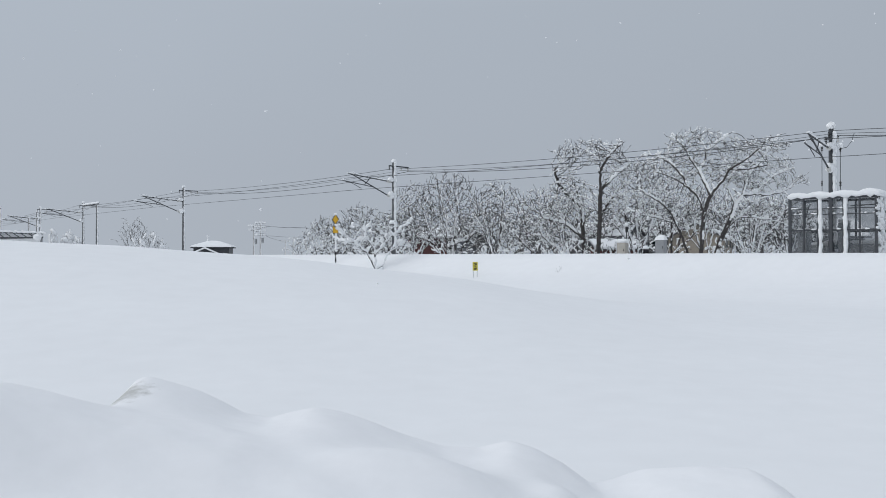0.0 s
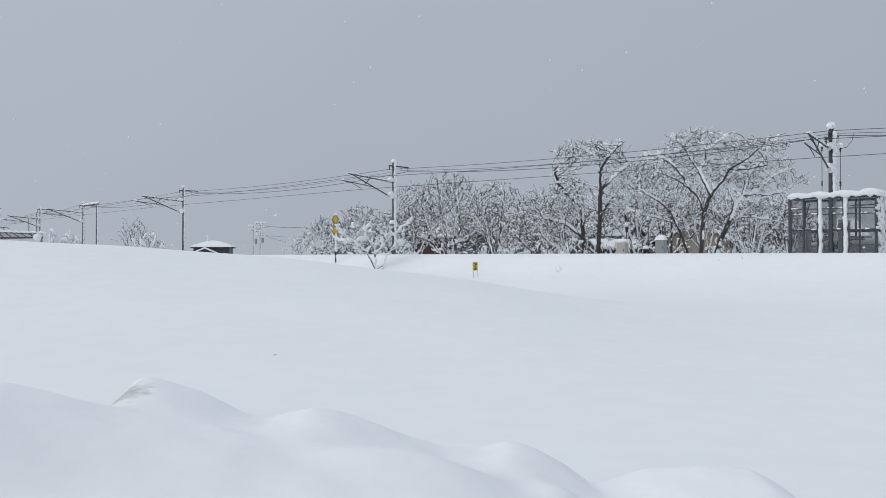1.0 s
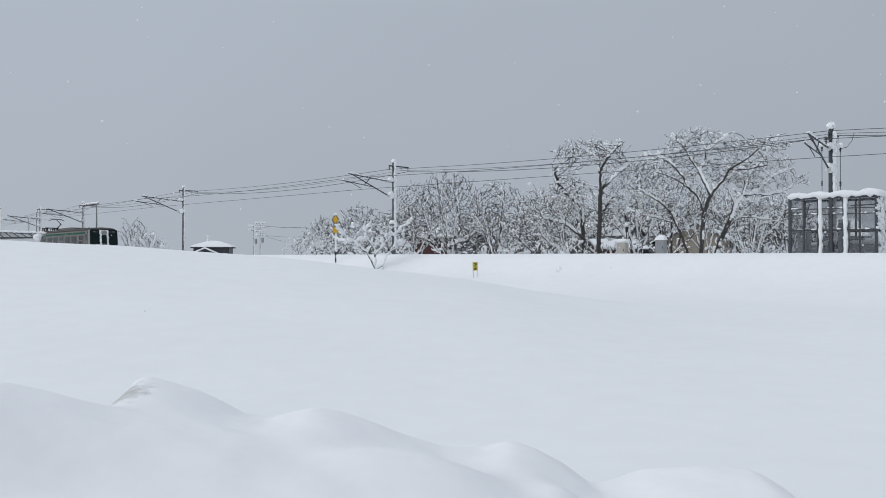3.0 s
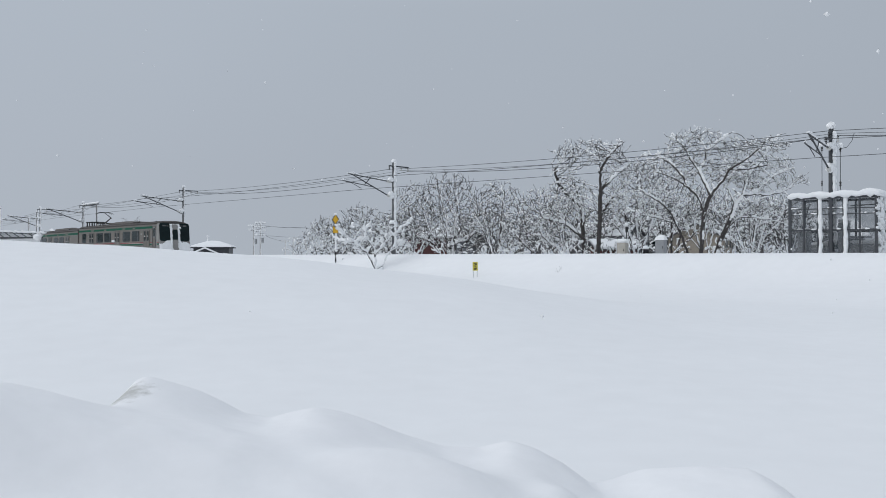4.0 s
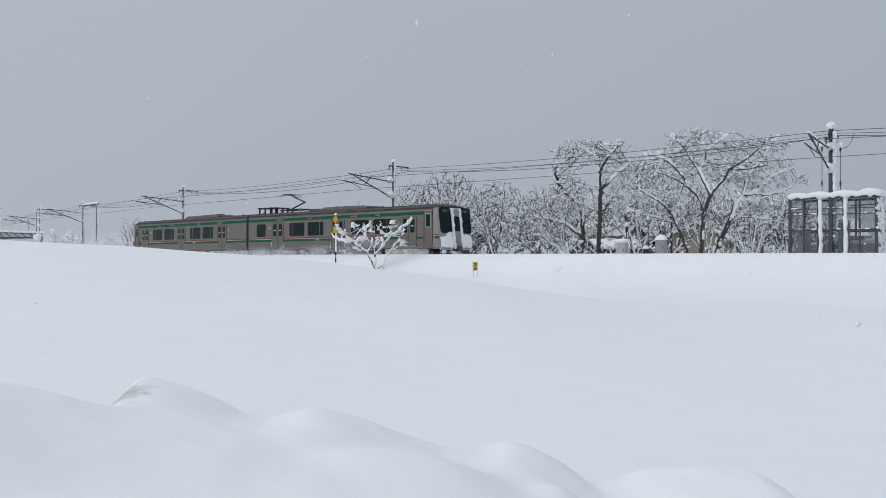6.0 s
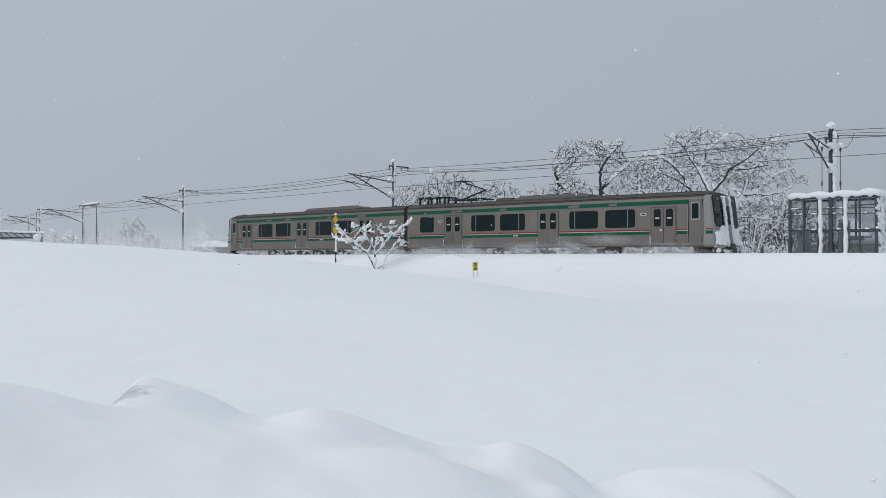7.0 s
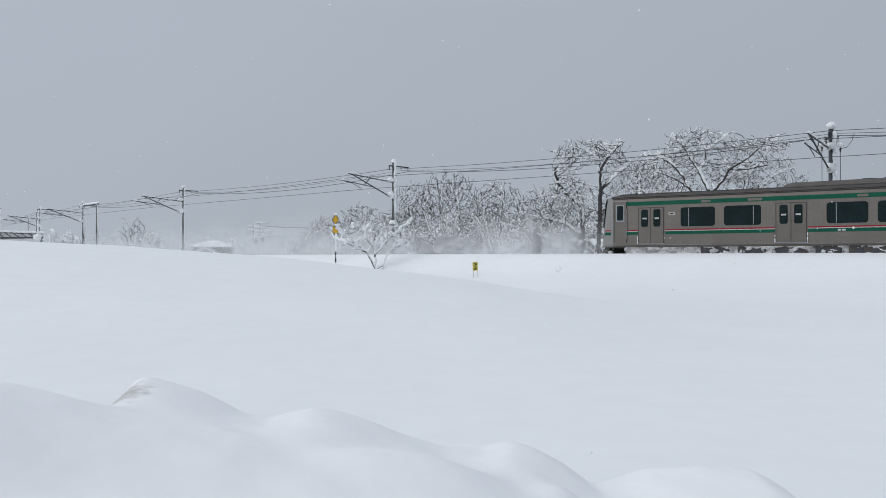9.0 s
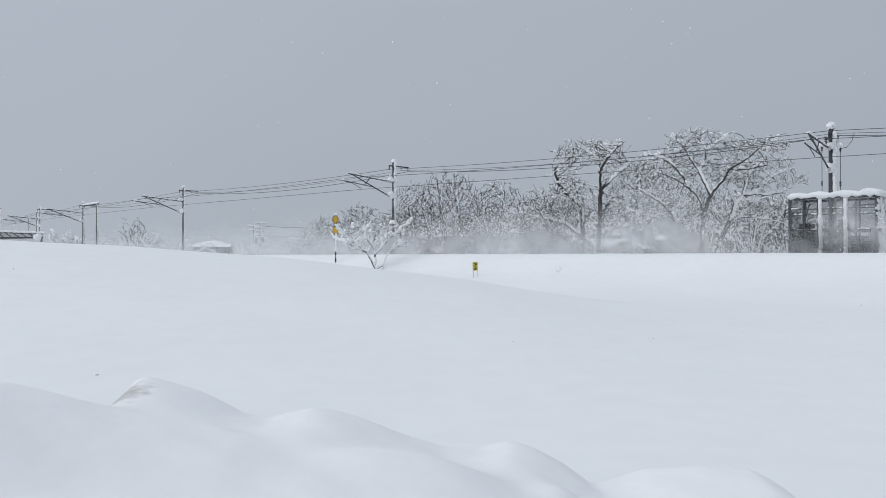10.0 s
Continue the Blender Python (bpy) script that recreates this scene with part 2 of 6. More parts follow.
def line(s, c=0.0):
    """Place beside the line: s metres along it, c metres to the far side of its middle; and its heading."""
    th = float(np.interp(s, LINE_S, _th))
    return (float(np.interp(s, LINE_S, LINE_X)) + math.cos(th) * c, float(np.interp(s, LINE_S, LINE_Y)) + math.sin(th) * c, th)


def beside(s, c, z=0.0):
    """Pose beside the line: x along the line towards the camera's right, y to the far side."""
    x, y, th = line(s, c)
    return pose(x, y, z, 0, 0, math.degrees(th) - 90)


def smooth(a, b, v):
    t = np.clip((v - a) / (b - a), 0, 1)
    return t * t * (3 - 2 * t)


def rail_offset(x, y):
    """Distance of points from the middle of the track, negative on the camera's side."""
    best = np.full(x.shape, 1e9)
    side = np.zeros(x.shape)
    for i in range(0, len(LINE_S), 4):
        dx, dy = x - LINE_X[i], y - LINE_Y[i]
        d2 = dx * dx + dy * dy
        lat = dx * math.cos(_th[i]) + dy * math.sin(_th[i])
        hit = d2 < best
        best = np.where(hit, d2, best)
        side = np.where(hit, lat, side)
    return side


FIELD = -1.35


def ground_height(x, y):
    x, y = np.asarray(x, dtype=float), np.asarray(y, dtype=float)
    q = rail_offset(x, y)
    # open field on the camera's side, with a broad rise that climbs to the left
    crest = np.interp(x, [-60, -30, -12.5, -9, -5.6, -3.6, -2.0, 0.9, 2.8, 4.7, 7.5, 12], [1.9, 1.35, 0.74, 0.56, 0.31, 0.12, -0.08, -0.42, -0.74, -1.02, FIELD + 0.12, FIELD])
    rise = np.where(y < 25, smooth(6.5, 25, y), 1 - smooth(25.3, 32, y))
    near = FIELD + (crest - FIELD) * rise
    near = near + 0.06 * np.sin(x * 0.35 + y * 0.21) * smooth(12, 30, x + 14) * smooth(6, 12, y)
    # bank beside the track
    bank = np.interp(q, [-15.0, -12.0, -9.5, -7.8, -6.2, -5.0, -4.0, -3.2, -2.6, -2.1, -1.7, 1.7, 2.2, 3.0, 6.0, 9.0],
                     [-2.4, -1.75, -1.38, -1.12, -0.84, -0.53, -0.08, 0.30, 0.44, 0.42, 0.12, 0.12, 0.34, 0.36, 0.15, 0.10])
    z = np.where(q > -3.2, bank, np.log(np.exp(8 * near) + np.exp(8 * bank)) / 8)
    # soft unevenness
    z = z + np.where(q < -3, 0.015 * np.sin(x * 0.9 + 1.3 * np.sin(y * 0.4)) * np.cos(y * 0.6 + 0.5 * x), 0)
    return z


def ground_at(x, y):
    return float(ground_height(np.array([x]), np.array([y]))[0])


def steps(parts):
    out = []
    for a, b, n in parts:
        out.extend(np.linspace(a, b, n, endpoint=False))
    return np.array(out)


def build_ground():
    xs = steps([(-3000, -400, 12), (-400, -110, 16), (-110, -40, 75), (-40, 32, 180), (32, 90, 50), (90, 400, 14), (400, 3001, 12)])
    ys = steps([(-3000, -100, 10), (-100, -4, 14), (-4, 30, 90), (30, 72, 150), (72, 170, 110), (170, 500, 16), (500, 3001, 12)])
    gx, gy = np.meshgrid(xs, ys)
    gz = ground_height(gx.ravel(), gy.ravel())
    verts = np.stack([gx.ravel(), gy.ravel(), gz], axis=1)
    nx, ny = len(xs), len(ys)
    i, j = np.meshgrid(np.arange(nx - 1), np.arange(ny - 1))
    a = (j * nx + i).ravel()
    faces = np.stack([a, a + 1, a + 1 + nx, a + nx], axis=1)
    tagged(new("ground", raw_mesh("ground", verts, faces, SNOW, True)), "deep smooth snow over fields and railway bank", "ground", kind="structure")


build_ground()


RIDGE_X = [-6.5, -5, -3.6, -2.4, -1.60, -1.49, -1.455, -1.43, -1.39, -1.35, -1.31, -1.23, -1.10, -0.98, -0.90, -0.77, -0.67, -0.57, -0.47, -0.27, 0.0, 0.17, 0.30, 0.42, 0.55, 0.68, 0.80, 0.93, 1.19, 1.39, 1.49, 1.58, 2.0, 3.0, 5.5]
RIDGE_Z = [-0.4, -0.25, -0.35, -0.42, -0.56, -0.55, -0.51, -0.39, -0.325, -0.300, -0.294, -0.316, -0.362, -0.415, -0.459, -0.487, -0.462, -0.438, -0.459, -0.527, -0.622, -0.634, -0.606, -0.642, -0.706, -0.80, -0.775, -0.731, -0.716, -0.723, -0.78, -0.85, -1.05, -1.0, -1.1]


def build_snow_bank():
    """Ploughed heap between the road and the field: a broad top with soft ridges."""
    xs = np.arange(-6.5, 5.5, 0.03)
    ys = np.arange(0.9, 5.8, 0.03)
    gx, gy = np.meshgrid(xs, ys)
    fine = np.interp(xs, RIDGE_X, RIDGE_Z)
    kern = np.exp(-np.linspace(-1.5, 1.5, 3) ** 2)
    fine = np.convolve(np.pad(fine, 1, mode="edge"), kern / kern.sum(), mode="valid")
    kern = np.exp(-np.linspace(-2, 2, 51) ** 2)
    broad = np.convolve(np.pad(fine, 25, mode="edge"), kern / kern.sum(), mode="valid")
    kern = np.exp(-np.linspace(-2, 2, 17) ** 2)
    mid = np.convolve(np.pad(fine, 8, mode="edge"), kern / kern.sum(), mode="valid")
    back = 4.0 + 0.04 * np.sin(xs * 1.7 + 0.6)
    d = gy - back[None, :]
    w_fine = np.exp(-(np.minimum(d, 0) / 0.28) ** 2)
    w_mid = np.exp(-(np.minimum(d, 0) / 0.75) ** 2)
    low = broad[None, :] - 0.10 - 0.05 * np.sin(gx * 2.3 + gy * 1.5)
    top = low + (mid[None, :] - low) * w_mid
    top = top + (fine[None, :] - top) * w_fine
    top = top - 0.30 * smooth(-1.41, -1.48, gx) * smooth(3.3, 3.6, gy) * smooth(-2.6, -2.0, gx)
    # nearer soft mounds
    front = np.interp(gx, [-6, -3, -2.1, -1.6, -1.37, -1.16, -0.98, -0.75, -0.45, 0], [-0.2, -0.1, -0.19, -0.225, -0.30, -0.37, -0.41, -0.46, -0.58, -0.8])
    m1 = front - 1.1 * np.maximum(0, np.abs(gy - 3.15 + 0.15 * np.sin(gx * 2)) - 0.12) ** 1.6
    m2 = -0.50 - 0.5 * ((gx + 0.25) / 0.9) ** 2 - 0.5 * ((gy - 3.35) / 0.55) ** 2
    m3 = -0.655 - 0.9 * ((gx - 0.42) / 0.42) ** 2 - 0.6 * ((gy - 3.45) / 0.4) ** 2
    acc = np.exp(top * 26)
    for m in (m1, m2, m3):
        acc = acc + np.exp(np.maximum(m, -2) * 26)
    z = np.log(acc) / 26
    z = z + 0.006 * np.sin(gx * 6 + 2 * np.sin(gy * 3)) * np.sin(gy * 5 + gx) + 0.004 * np.sin(gx * 17 + gy * 5) * np.sin(gy * 13)
    # hollow cut into the left flank of the highest lump
    z = z - 0.05 * np.exp(-((gx + 1.41) / 0.05) ** 2 - ((gy - 3.82) / 0.10) ** 2)
    base = FIELD - 0.1
    shape_ = (1 - smooth(0.0, 1.15, d)) * smooth(0.95, 1.9, gy)
    z = base + (z - base) * shape_
    verts = np.stack([gx.ravel(), gy.ravel(), z.ravel()], axis=1)
    nx, ny = len(xs), len(ys)
    i, j = np.meshgrid(np.arange(nx - 1), np.arange(ny - 1))
    a = (j * nx + i).ravel()
    faces = np.stack([a, a + 1, a + 1 + nx, a + nx], axis=1)
    tagged(new("snow_bank", raw_mesh("snow_bank", verts, faces, BANK_SNOW, True)), "heap of soft ploughed snow along the field edge", "snow bank")


build_snow_bank()


# ---------------- the train ----------------
HALF_W = 1.475
ROOF_EDGE = 3.27


def flat_panel(shape, x0, x1, z0, z1, y, out, r=0.0, thick=0.006):
    """Panel on a side wall; out is +1 for the far side, -1 for the near side."""
    pts = rounded(x0, x1, z0, z1, r) if r else [(x0, z0), (x1, z0), (x1, z1), (x0, z1)]
    return shape.plate(pts, y - out * 0.02, y + out * thick)


def body_ring(x, half=HALF_W, rake=None, shift=0.0):
    """Cross-section of the body; rake gives x as a function of z."""
    k = half / HALF_W
    prof = [(-1.40, 0.76), (-1.475, 0.86), (-1.475, 2.2), (-1.465, 2.9), (-1.44, 3.2), (-1.40, ROOF_EDGE)]
    pts = prof + [(-y, z) for y, z in reversed(prof)]
    return [((rake(z) if rake else x), y * k, z) for y, z in pts]


def roof_ring(x, half=1.0, low=0.0, rake=None):
    prof = [(-1.40, ROOF_EDGE), (-1.43, ROOF_EDGE + 0.03), (-1.36, 3.37), (-1.15, 3.46), (-0.6, 3.53), (0, 3.55)]
    pts = prof + [(-y, z) for y, z in reversed(prof[:-1])]
    return [((rake(z) if rake else x), y * half, z - low * (z - ROOF_EDGE)) for y, z in pts]


def underfloor(car, X, rng):
    sh_boxes = [(5.2, 6.6, 0.5), (7.0, 8.3, 0.42), (8.6, 10.2, 0.5), (10.5, 11.6, 0.38), (11.9, 13.4, 0.5), (13.7, 14.4, 0.4)]
    for a, b, low in sh_boxes:
        for side in (-1, 1):
            s = Shape()
            s.box(min(X(a), X(b)), max(X(a), X(b)), min(side * 0.55, side * 1.32), max(side * 0.55, side * 1.32), 0.32 + 0.3 * (0.5 - low), 0.77, 0.03)
            eq = part("equipment_box", s, UNDER, car, "grimy underfloor box caked with snow")
            for i in range(2):
                j = Shape()
                cx = X(a + (b - a) * (0.3 + 0.4 * i))
                j.box(cx - 0.16, cx + 0.16, min(side * 1.31, side * 1.335), max(side * 1.31, side * 1.335), 0.44, 0.66, 0.01)
                part("box_cover", j, DARK_STEEL, eq)
    for side in (-1, 1):
        k = Shape()
        us, zs = np.linspace(1.2, 19.6, 230), np.linspace(0.30, 0.79, 9)
        pts = []
        off = rng.uniform(0, 50)
        for z in zs:
            for u in us:
                v = noise.noise(Vector((u * 1.9 + off, z * 5.0, side))) + 0.6 * noise.noise(Vector((u * 6.0 + off, z * 13.0, side + 7)))
                v += 0.25 * (z > 0.70) - 0.1
                pts.append((X(u), side * (1.30 + min(0.10, max(-0.16, v * 0.35))), z))
        n = len(us)
        k.add(pts, [(r * n + i, r * n + i + 1, (r + 1) * n + i + 1, (r + 1) * n + i) for r in range(len(zs) - 1) for i in range(n - 1)])
        part("caked_snow", k, CAKED, car, "grimy snow packed along the underframe", True)
    for c in (3.1, 16.9):
        s = Shape()
        for side in (-1, 1):
            s.box(X(c) - 1.35, X(c) + 1.35, side * 1.02 - 0.08, side * 1.02 + 0.08, 0.48, 0.66, 0.03)
        s.box(X(c) - 0.25, X(c) + 0.25, -1.0, 1.0, 0.45, 0.72, 0.03)
        bogie = part("bogie", s, UNDER, car, "dark steel bogie frame dusted with snow")
        for ax in (-1.05, 1.05):
            for side in (-1, 1):
                w = Shape()
                w.tube((X(c) + ax, side * 0.70, 0.42), (X(c) + ax, side * 0.84, 0.42), 0.42, n=18)
                w.tube((X(c) + ax, side * 0.84, 0.42), (X(c) + ax, side * 1.12, 0.42), 0.13, n=10)
                part("wheel", w, UNDER, bogie)
        k = Shape()
        for side in (-1, 1):
            for i in range(22):
                k.blob((X(c) + rng.uniform(-1.5, 1.5), side * 1.14, rng.uniform(0.34, 0.72)), rng.uniform(0.06, 0.2), 0.05, rng.uniform(0.03, 0.08), rng, 0.4, 8, 5)
        part("caked_snow", k, CAKED, bogie, "snow packed on the bogie", True)


def passenger_door(car, X, c, out):
    y = out * HALF_W
    s = Shape()
    flat_panel(s, X(c) - 0.70, X(c) + 0.70, 0.93, 2.76, y, out, 0.04, 0.012)
    frame_ = part("door_frame", s, STEEL, car, "stainless door surround")
    for k in (-1, 1):
        d = Shape()
        x0, x1 = sorted((X(c) + k * 0.012, X(c) + k * 0.64))
        flat_panel(d, x0, x1, 0.96, 2.71, y, out, 0.02, 0.018)
        leaf = part("door_leaf", d, DOOR_STEEL, frame_)
        g = Shape()
        flat_panel(g, x0 + 0.13, x1 - 0.13, 1.78, 2.65, y, out, 0.09, 0.026)
        part("door_window", g, GLASS, frame_, "tall rounded dark window")
        n = Shape()
        flat_panel(n, x0 + 0.2, x1 - 0.2, 2.16, 2.235, y, out, 0.0, 0.031)
        part("door_notice", n, WHITE, frame_, "small white notice on the glass")
    seam = Shape()
    flat_panel(seam, X(c) - 0.014, X(c) + 0.014, 0.96, 2.71, y, out, 0.0, 0.022)
    part("door_seam", seam, BLACK, frame_, "black rubber seal")
    for e in (-1, 1):
        gap = Shape()
        flat_panel(gap, X(c) + e * 0.672 - 0.014, X(c) + e * 0.672 + 0.014, 0.95, 2.73, y, out, 0.0, 0.016)
        part("door_gap", gap, BLACK, frame_, "dark gap at the leaf edge")
    head = Shape()
    flat_panel(head, X(c) - 0.68, X(c) + 0.68, 2.722, 2.745, y, out, 0.0, 0.016)
    part("door_gap", head, BLACK, frame_, "dark gap above the leaves")
    step = Shape()
    step.box(X(c) - 0.72, X(c) + 0.72, min(y, y + out * 0.05), max(y, y + out * 0.05), 0.895, 0.935)
    part("door_sill", step, GALV, frame_)
    # snow frozen along the edge of the door frame
    rng = random.Random(int(c * 10) + (5 if out > 0 else 0))
    k = Shape()
    for e in (-1, 1):
        for i in range(7):
            if rng.random() < 0.35:
                continue
            k.blob((X(c) + e * 0.715, y + out * 0.02, 0.94 + i * 0.055 + rng.uniform(0, 0.05)), rng.uniform(0.010, 0.028), 0.018, rng.uniform(0.04, 0.08), rng, 0.3, 6, 4)
    part("frozen_snow", k, FRESH, frame_, "snow frozen along the frame", True)


def side_window(car, X, a, b, out, mullion):
    y = out * HALF_W
    x0, x1 = sorted((X(a), X(b)))
    s = Shape()
    flat_panel(s, x0, x1, 1.76, 2.69, y, out, 0.14, 0.010)
    w = part("side_window", s, GLASS, car, "wide dark tinted window with rounded corners")
    if mullion:
        m = Shape()
        at_ = X(a + (b - a) * mullion)
        flat_panel(m, at_ - 0.016, at_ + 0.016, 1.79, 2.66, y, out, 0.0, 0.018)
        part("mullion", m, GALV, w, "bright slim divider")


def build_car(front):
    """One car; its cab looks along +x for the leading car and along -x for the trailing one."""
    rng = random.Random(11 if front else 12)
    label = "leading stainless railcar with green band and pantograph, snow-plastered front" if front else "trailing stainless railcar with green band and red stripe"
    car = thing("train_car", label, "train car", "cars of the train")
    sgn = 1 if front else -1

    def X(u):
        return sgn * (10.0 - u)

    def rake(base):
        return lambda z: X(base + 0.30 * (z - 0.76) / 2.6)

    s = Shape()
    s.loft([body_ring(X(19.84)), body_ring(X(14)), body_ring(X(8)), body_ring(X(0.62))], True)
    part("body", s, STEEL, car, "brushed grey stainless body shell", False)
    s = Shape()
    s.loft([roof_ring(X(19.86)), roof_ring(X(10)), roof_ring(X(0.85)), roof_ring(X(0.50), 0.96, 0.45)], True)
    roof = part("roof", s, ROOF, car, "dark brown-grey roof")
    for out in (-1, 1):
        g = Shape()
        g.box(min(X(19.82), X(0.55)), max(X(19.82), X(0.55)), min(out * 1.43, out * 1.475), max(out * 1.43, out * 1.475), ROOF_EDGE - 0.035, ROOF_EDGE)
        part("gutter", g, ROOF, roof)
    # cab end
    n = Shape()
    n.loft([body_ring(X(0.62)), body_ring(0, HALF_W * 0.985, lambda z: X(0.10 + 0.27 * (z - 0.76) / 2.6)),
            body_ring(0, HALF_W * 0.93, lambda z: X(-0.03 + 0.29 * (z - 0.76) / 2.6)), body_ring(0, HALF_W * 0.80, lambda z: X(-0.08 + 0.30 * (z - 0.76) / 2.6))], True)
    nose = part("cab_front", n, NOSE, car, "grey moulded cab front")

    def face_panel(y0, y1, z0, z1, depth, mat, name, lab, r=0.08, sink=0.05):
        """Panel on the sloping front."""
        pts = rounded(y0, y1, z0, z1, r)
        a = [(X(-0.08 + 0.30 * (z - 0.76) / 2.6 + sink), y, z) for y, z in pts]
        b = [(X(-0.08 + 0.30 * (z - 0.76) / 2.6 - depth), y, z) for y, z in pts]
        return part(name, Shape().loft([a, b]), mat, nose, lab)

    for e in (-1, 1):
        y0, y1 = sorted((e * 0.40, e * 1.38))
        face_panel(y0, y1, 1.72, 3.30, 0.015, GLASS, "cab_window", "large dark windscreen", 0.2, 0.09)
        y0, y1 = sorted((e * 0.78, e * 1.12))
        face_panel(y0, y1, 3.02, 3.14, 0.03, LED, "headlight", "unlit lamp lens", 0.05)
        y0, y1 = sorted((e * 0.50, e * 0.72))
        face_panel(y0, y1, 2.98, 3.16, 0.025, BLACK, "tail_lamp", "dark tail lamp", 0.05)
    face_panel(-0.37, 0.37, 0.95, 3.20, 0.10, NOSE, "end_door", "grey end door with a snow-clogged frame", 0.06)
    face_panel(-0.23, 0.23, 1.85, 2.75, 0.115, GLASS, "end_door_window", "dark upright window", 0.05)
    if front:
        ny, nz = 60, 30
        for e in (-1, 1):
            k = Shape()
            pts = []
            for j in range(nz):
                for i in range(ny):
                    y = e * (0.36 + 1.06 * i / (ny - 1))
                    z = 0.72 + 1.45 * j / (nz - 1)
                    edge = 1.80 + 0.22 * noise.noise(Vector((y * 2.2, 3.0, 0))) + 0.12 * noise.noise(Vector((y * 7, 9.0, 0))) - 0.25 * (abs(y) - 0.36)
                    low = 0.84 + 0.10 * noise.noise(Vector((y * 6, 5.0, 2.0)))
                    t = 0.06 + 0.05 * noise.noise(Vector((y * 3, z * 3, 1.0))) + 0.03 * noise.noise(Vector((y * 9, z * 9, 4.0)))
                    t = t if low < z < edge else -0.06
                    bend = 0.5 * max(0.0, abs(y) - 1.20)
                    pts.append((X(-0.08 + 0.30 * (z - 0.76) / 2.6 + bend * 1.1 - t), y, z))
            k.add(pts, [(r * ny + i, r * ny + i + 1, (r + 1) * ny + i + 1, (r + 1) * ny + i) for r in range(nz - 1) for i in range(ny - 1)])
            part("plastered_snow", k, FRESH, nose, "white snow plastered over the lower front", True)
        k = Shape()
        for e in (-1, 1):
            for i in range(40):
                z = 0.85 + 2.3 * i / 39
                k.blob((X(-0.18 + 0.30 * (z - 0.76) / 2.6), e * (0.34 + rng.uniform(-0.03, 0.05)), z), 0.08, rng.uniform(0.06, 0.12), 0.09, rng, 0.35, 7, 5)
        for i in range(14):
            k.blob((X(0.24), -0.4 + 0.8 * i / 13, 3.16 + rng.uniform(-0.03, 0.04)), 0.12, 0.08, 0.07, rng, 0.3, 7, 5)
        part("plastered_snow", k, FRESH, nose, "white snow packed round the end door", True)
    # plough and coupler under the cab
    p = Shape()
    p.loft([[(X(0.02), -1.15, 0.18), (X(0.02), 1.15, 0.18), (X(0.02), 1.2, 0.76), (X(0.02), -1.2, 0.76)],
            [(X(0.3), -1.2, 0.18), (X(0.3), 1.2, 0.18), (X(0.3), 1.25, 0.76), (X(0.3), -1.25, 0.76)]])
    plough = part("snow_plough", p, UNDER, nose, "dark plough skirt clogged with snow")
    k = Shape()
    for i in range(26):
        k.blob((X(rng.uniform(-0.1, 0.35)), rng.choice((-1, 1)) * rng.uniform(0.1, 1.3), rng.uniform(0.25, 0.75)), 0.12, rng.uniform(0.08, 0.2), rng.uniform(0.05, 0.13), rng, 0.35, 8, 5)
    part("clogged_snow", k, FRESH, plough, "snow lumps", True)
    c = Shape()
    c.box(*sorted((X(-0.35), X(0.1))), -0.18, 0.18, 0.62, 0.92, 0.05)
    part("coupler", c, UNDER, nose)

    for out in (-1, 1):
        y = out * HALF_W
        # coloured bands
        b = Shape()
        flat_panel(b, *sorted((X(19.8), X(0.66))), 2.86, 3.055, y - out * 0.006, out, 0.0, 0.009)
        part("green_band", b, GREEN, car, "dark green band under the roof")
        cuts = [(0.16, 0.66), (1.36, 2.0), (3.46, 8.78), (10.22, 15.48), (16.92, 19.74)]
        for a, e in cuts:
            for name, mat, z0, z1 in (("red_stripe", RED, 1.575, 1.640), ("white_stripe", WHITE, 1.545, 1.575), ("green_stripe", GREEN, 1.385, 1.535)):
                t = Shape()
                flat_panel(t, *sorted((X(a), X(e))), z0, z1, y - (out * 0.012 if a < 0.6 else 0), out, 0.0, 0.005)
                part(name, t, mat, car)
        for dc in (2.70, 9.50, 16.20):
            passenger_door(car, X, dc, out)
        for a, e, mu in ((4.26, 5.97, 0.24), (6.41, 8.15, 0.0), (11.03, 12.74, 0.24), (13.12, 14.82, 0.0)):
            side_window(car, X, a, e, out, mu if mu else 0.8)
        if front:
            side_window(car, X, 17.70, 18.80, out, 0.0)
        # cab door
        d = Shape()
        flat_panel(d, *sorted((X(0.70), X(1.36))), 1.02, 3.08, y, out, 0.02, 0.012)
        cab_door = part("cab_door", d, DOOR_STEEL, car, "narrow crew door with handrails")
        for u in (0.69, 1.37):
            gap = Shape()
            flat_panel(gap, X(u) - 0.015, X(u) + 0.015, 1.0, 3.08, y, out, 0.0, 0.016)
            part("door_gap", gap, BLACK, cab_door, "dark gap at the door edge")
        g = Shape()
        flat_panel(g, *sorted((X(0.80), X(1.26))), 2.06, 2.94, y, out, 0.05, 0.016)
        part("window_frame", g, GALV, cab_door, "pale metal window frame")
        g = Shape()
        flat_panel(g, *sorted((X(0.86), X(1.20))), 2.13, 2.87, y, out, 0.04, 0.022)
        part("door_window", g, GLASS, cab_door, "dark crew door window")
        for u in (0.66, 1.40):
            h = Shape()
            h.tube((X(u), y + out * 0.05, 1.2), (X(u), y + out * 0.05, 2.7), 0.018, n=6)
            for z in (1.2, 2.7):
                h.tube((X(u), y - out * 0.02, z), (X(u), y + out * 0.05, z), 0.018, n=6)
            part("handrail", h, GALV, cab_door)
        h = Shape()
        flat_panel(h, *sorted((X(0.64), X(1.42))), 3.085, 3.12, y, out, 0.0, 0.03)
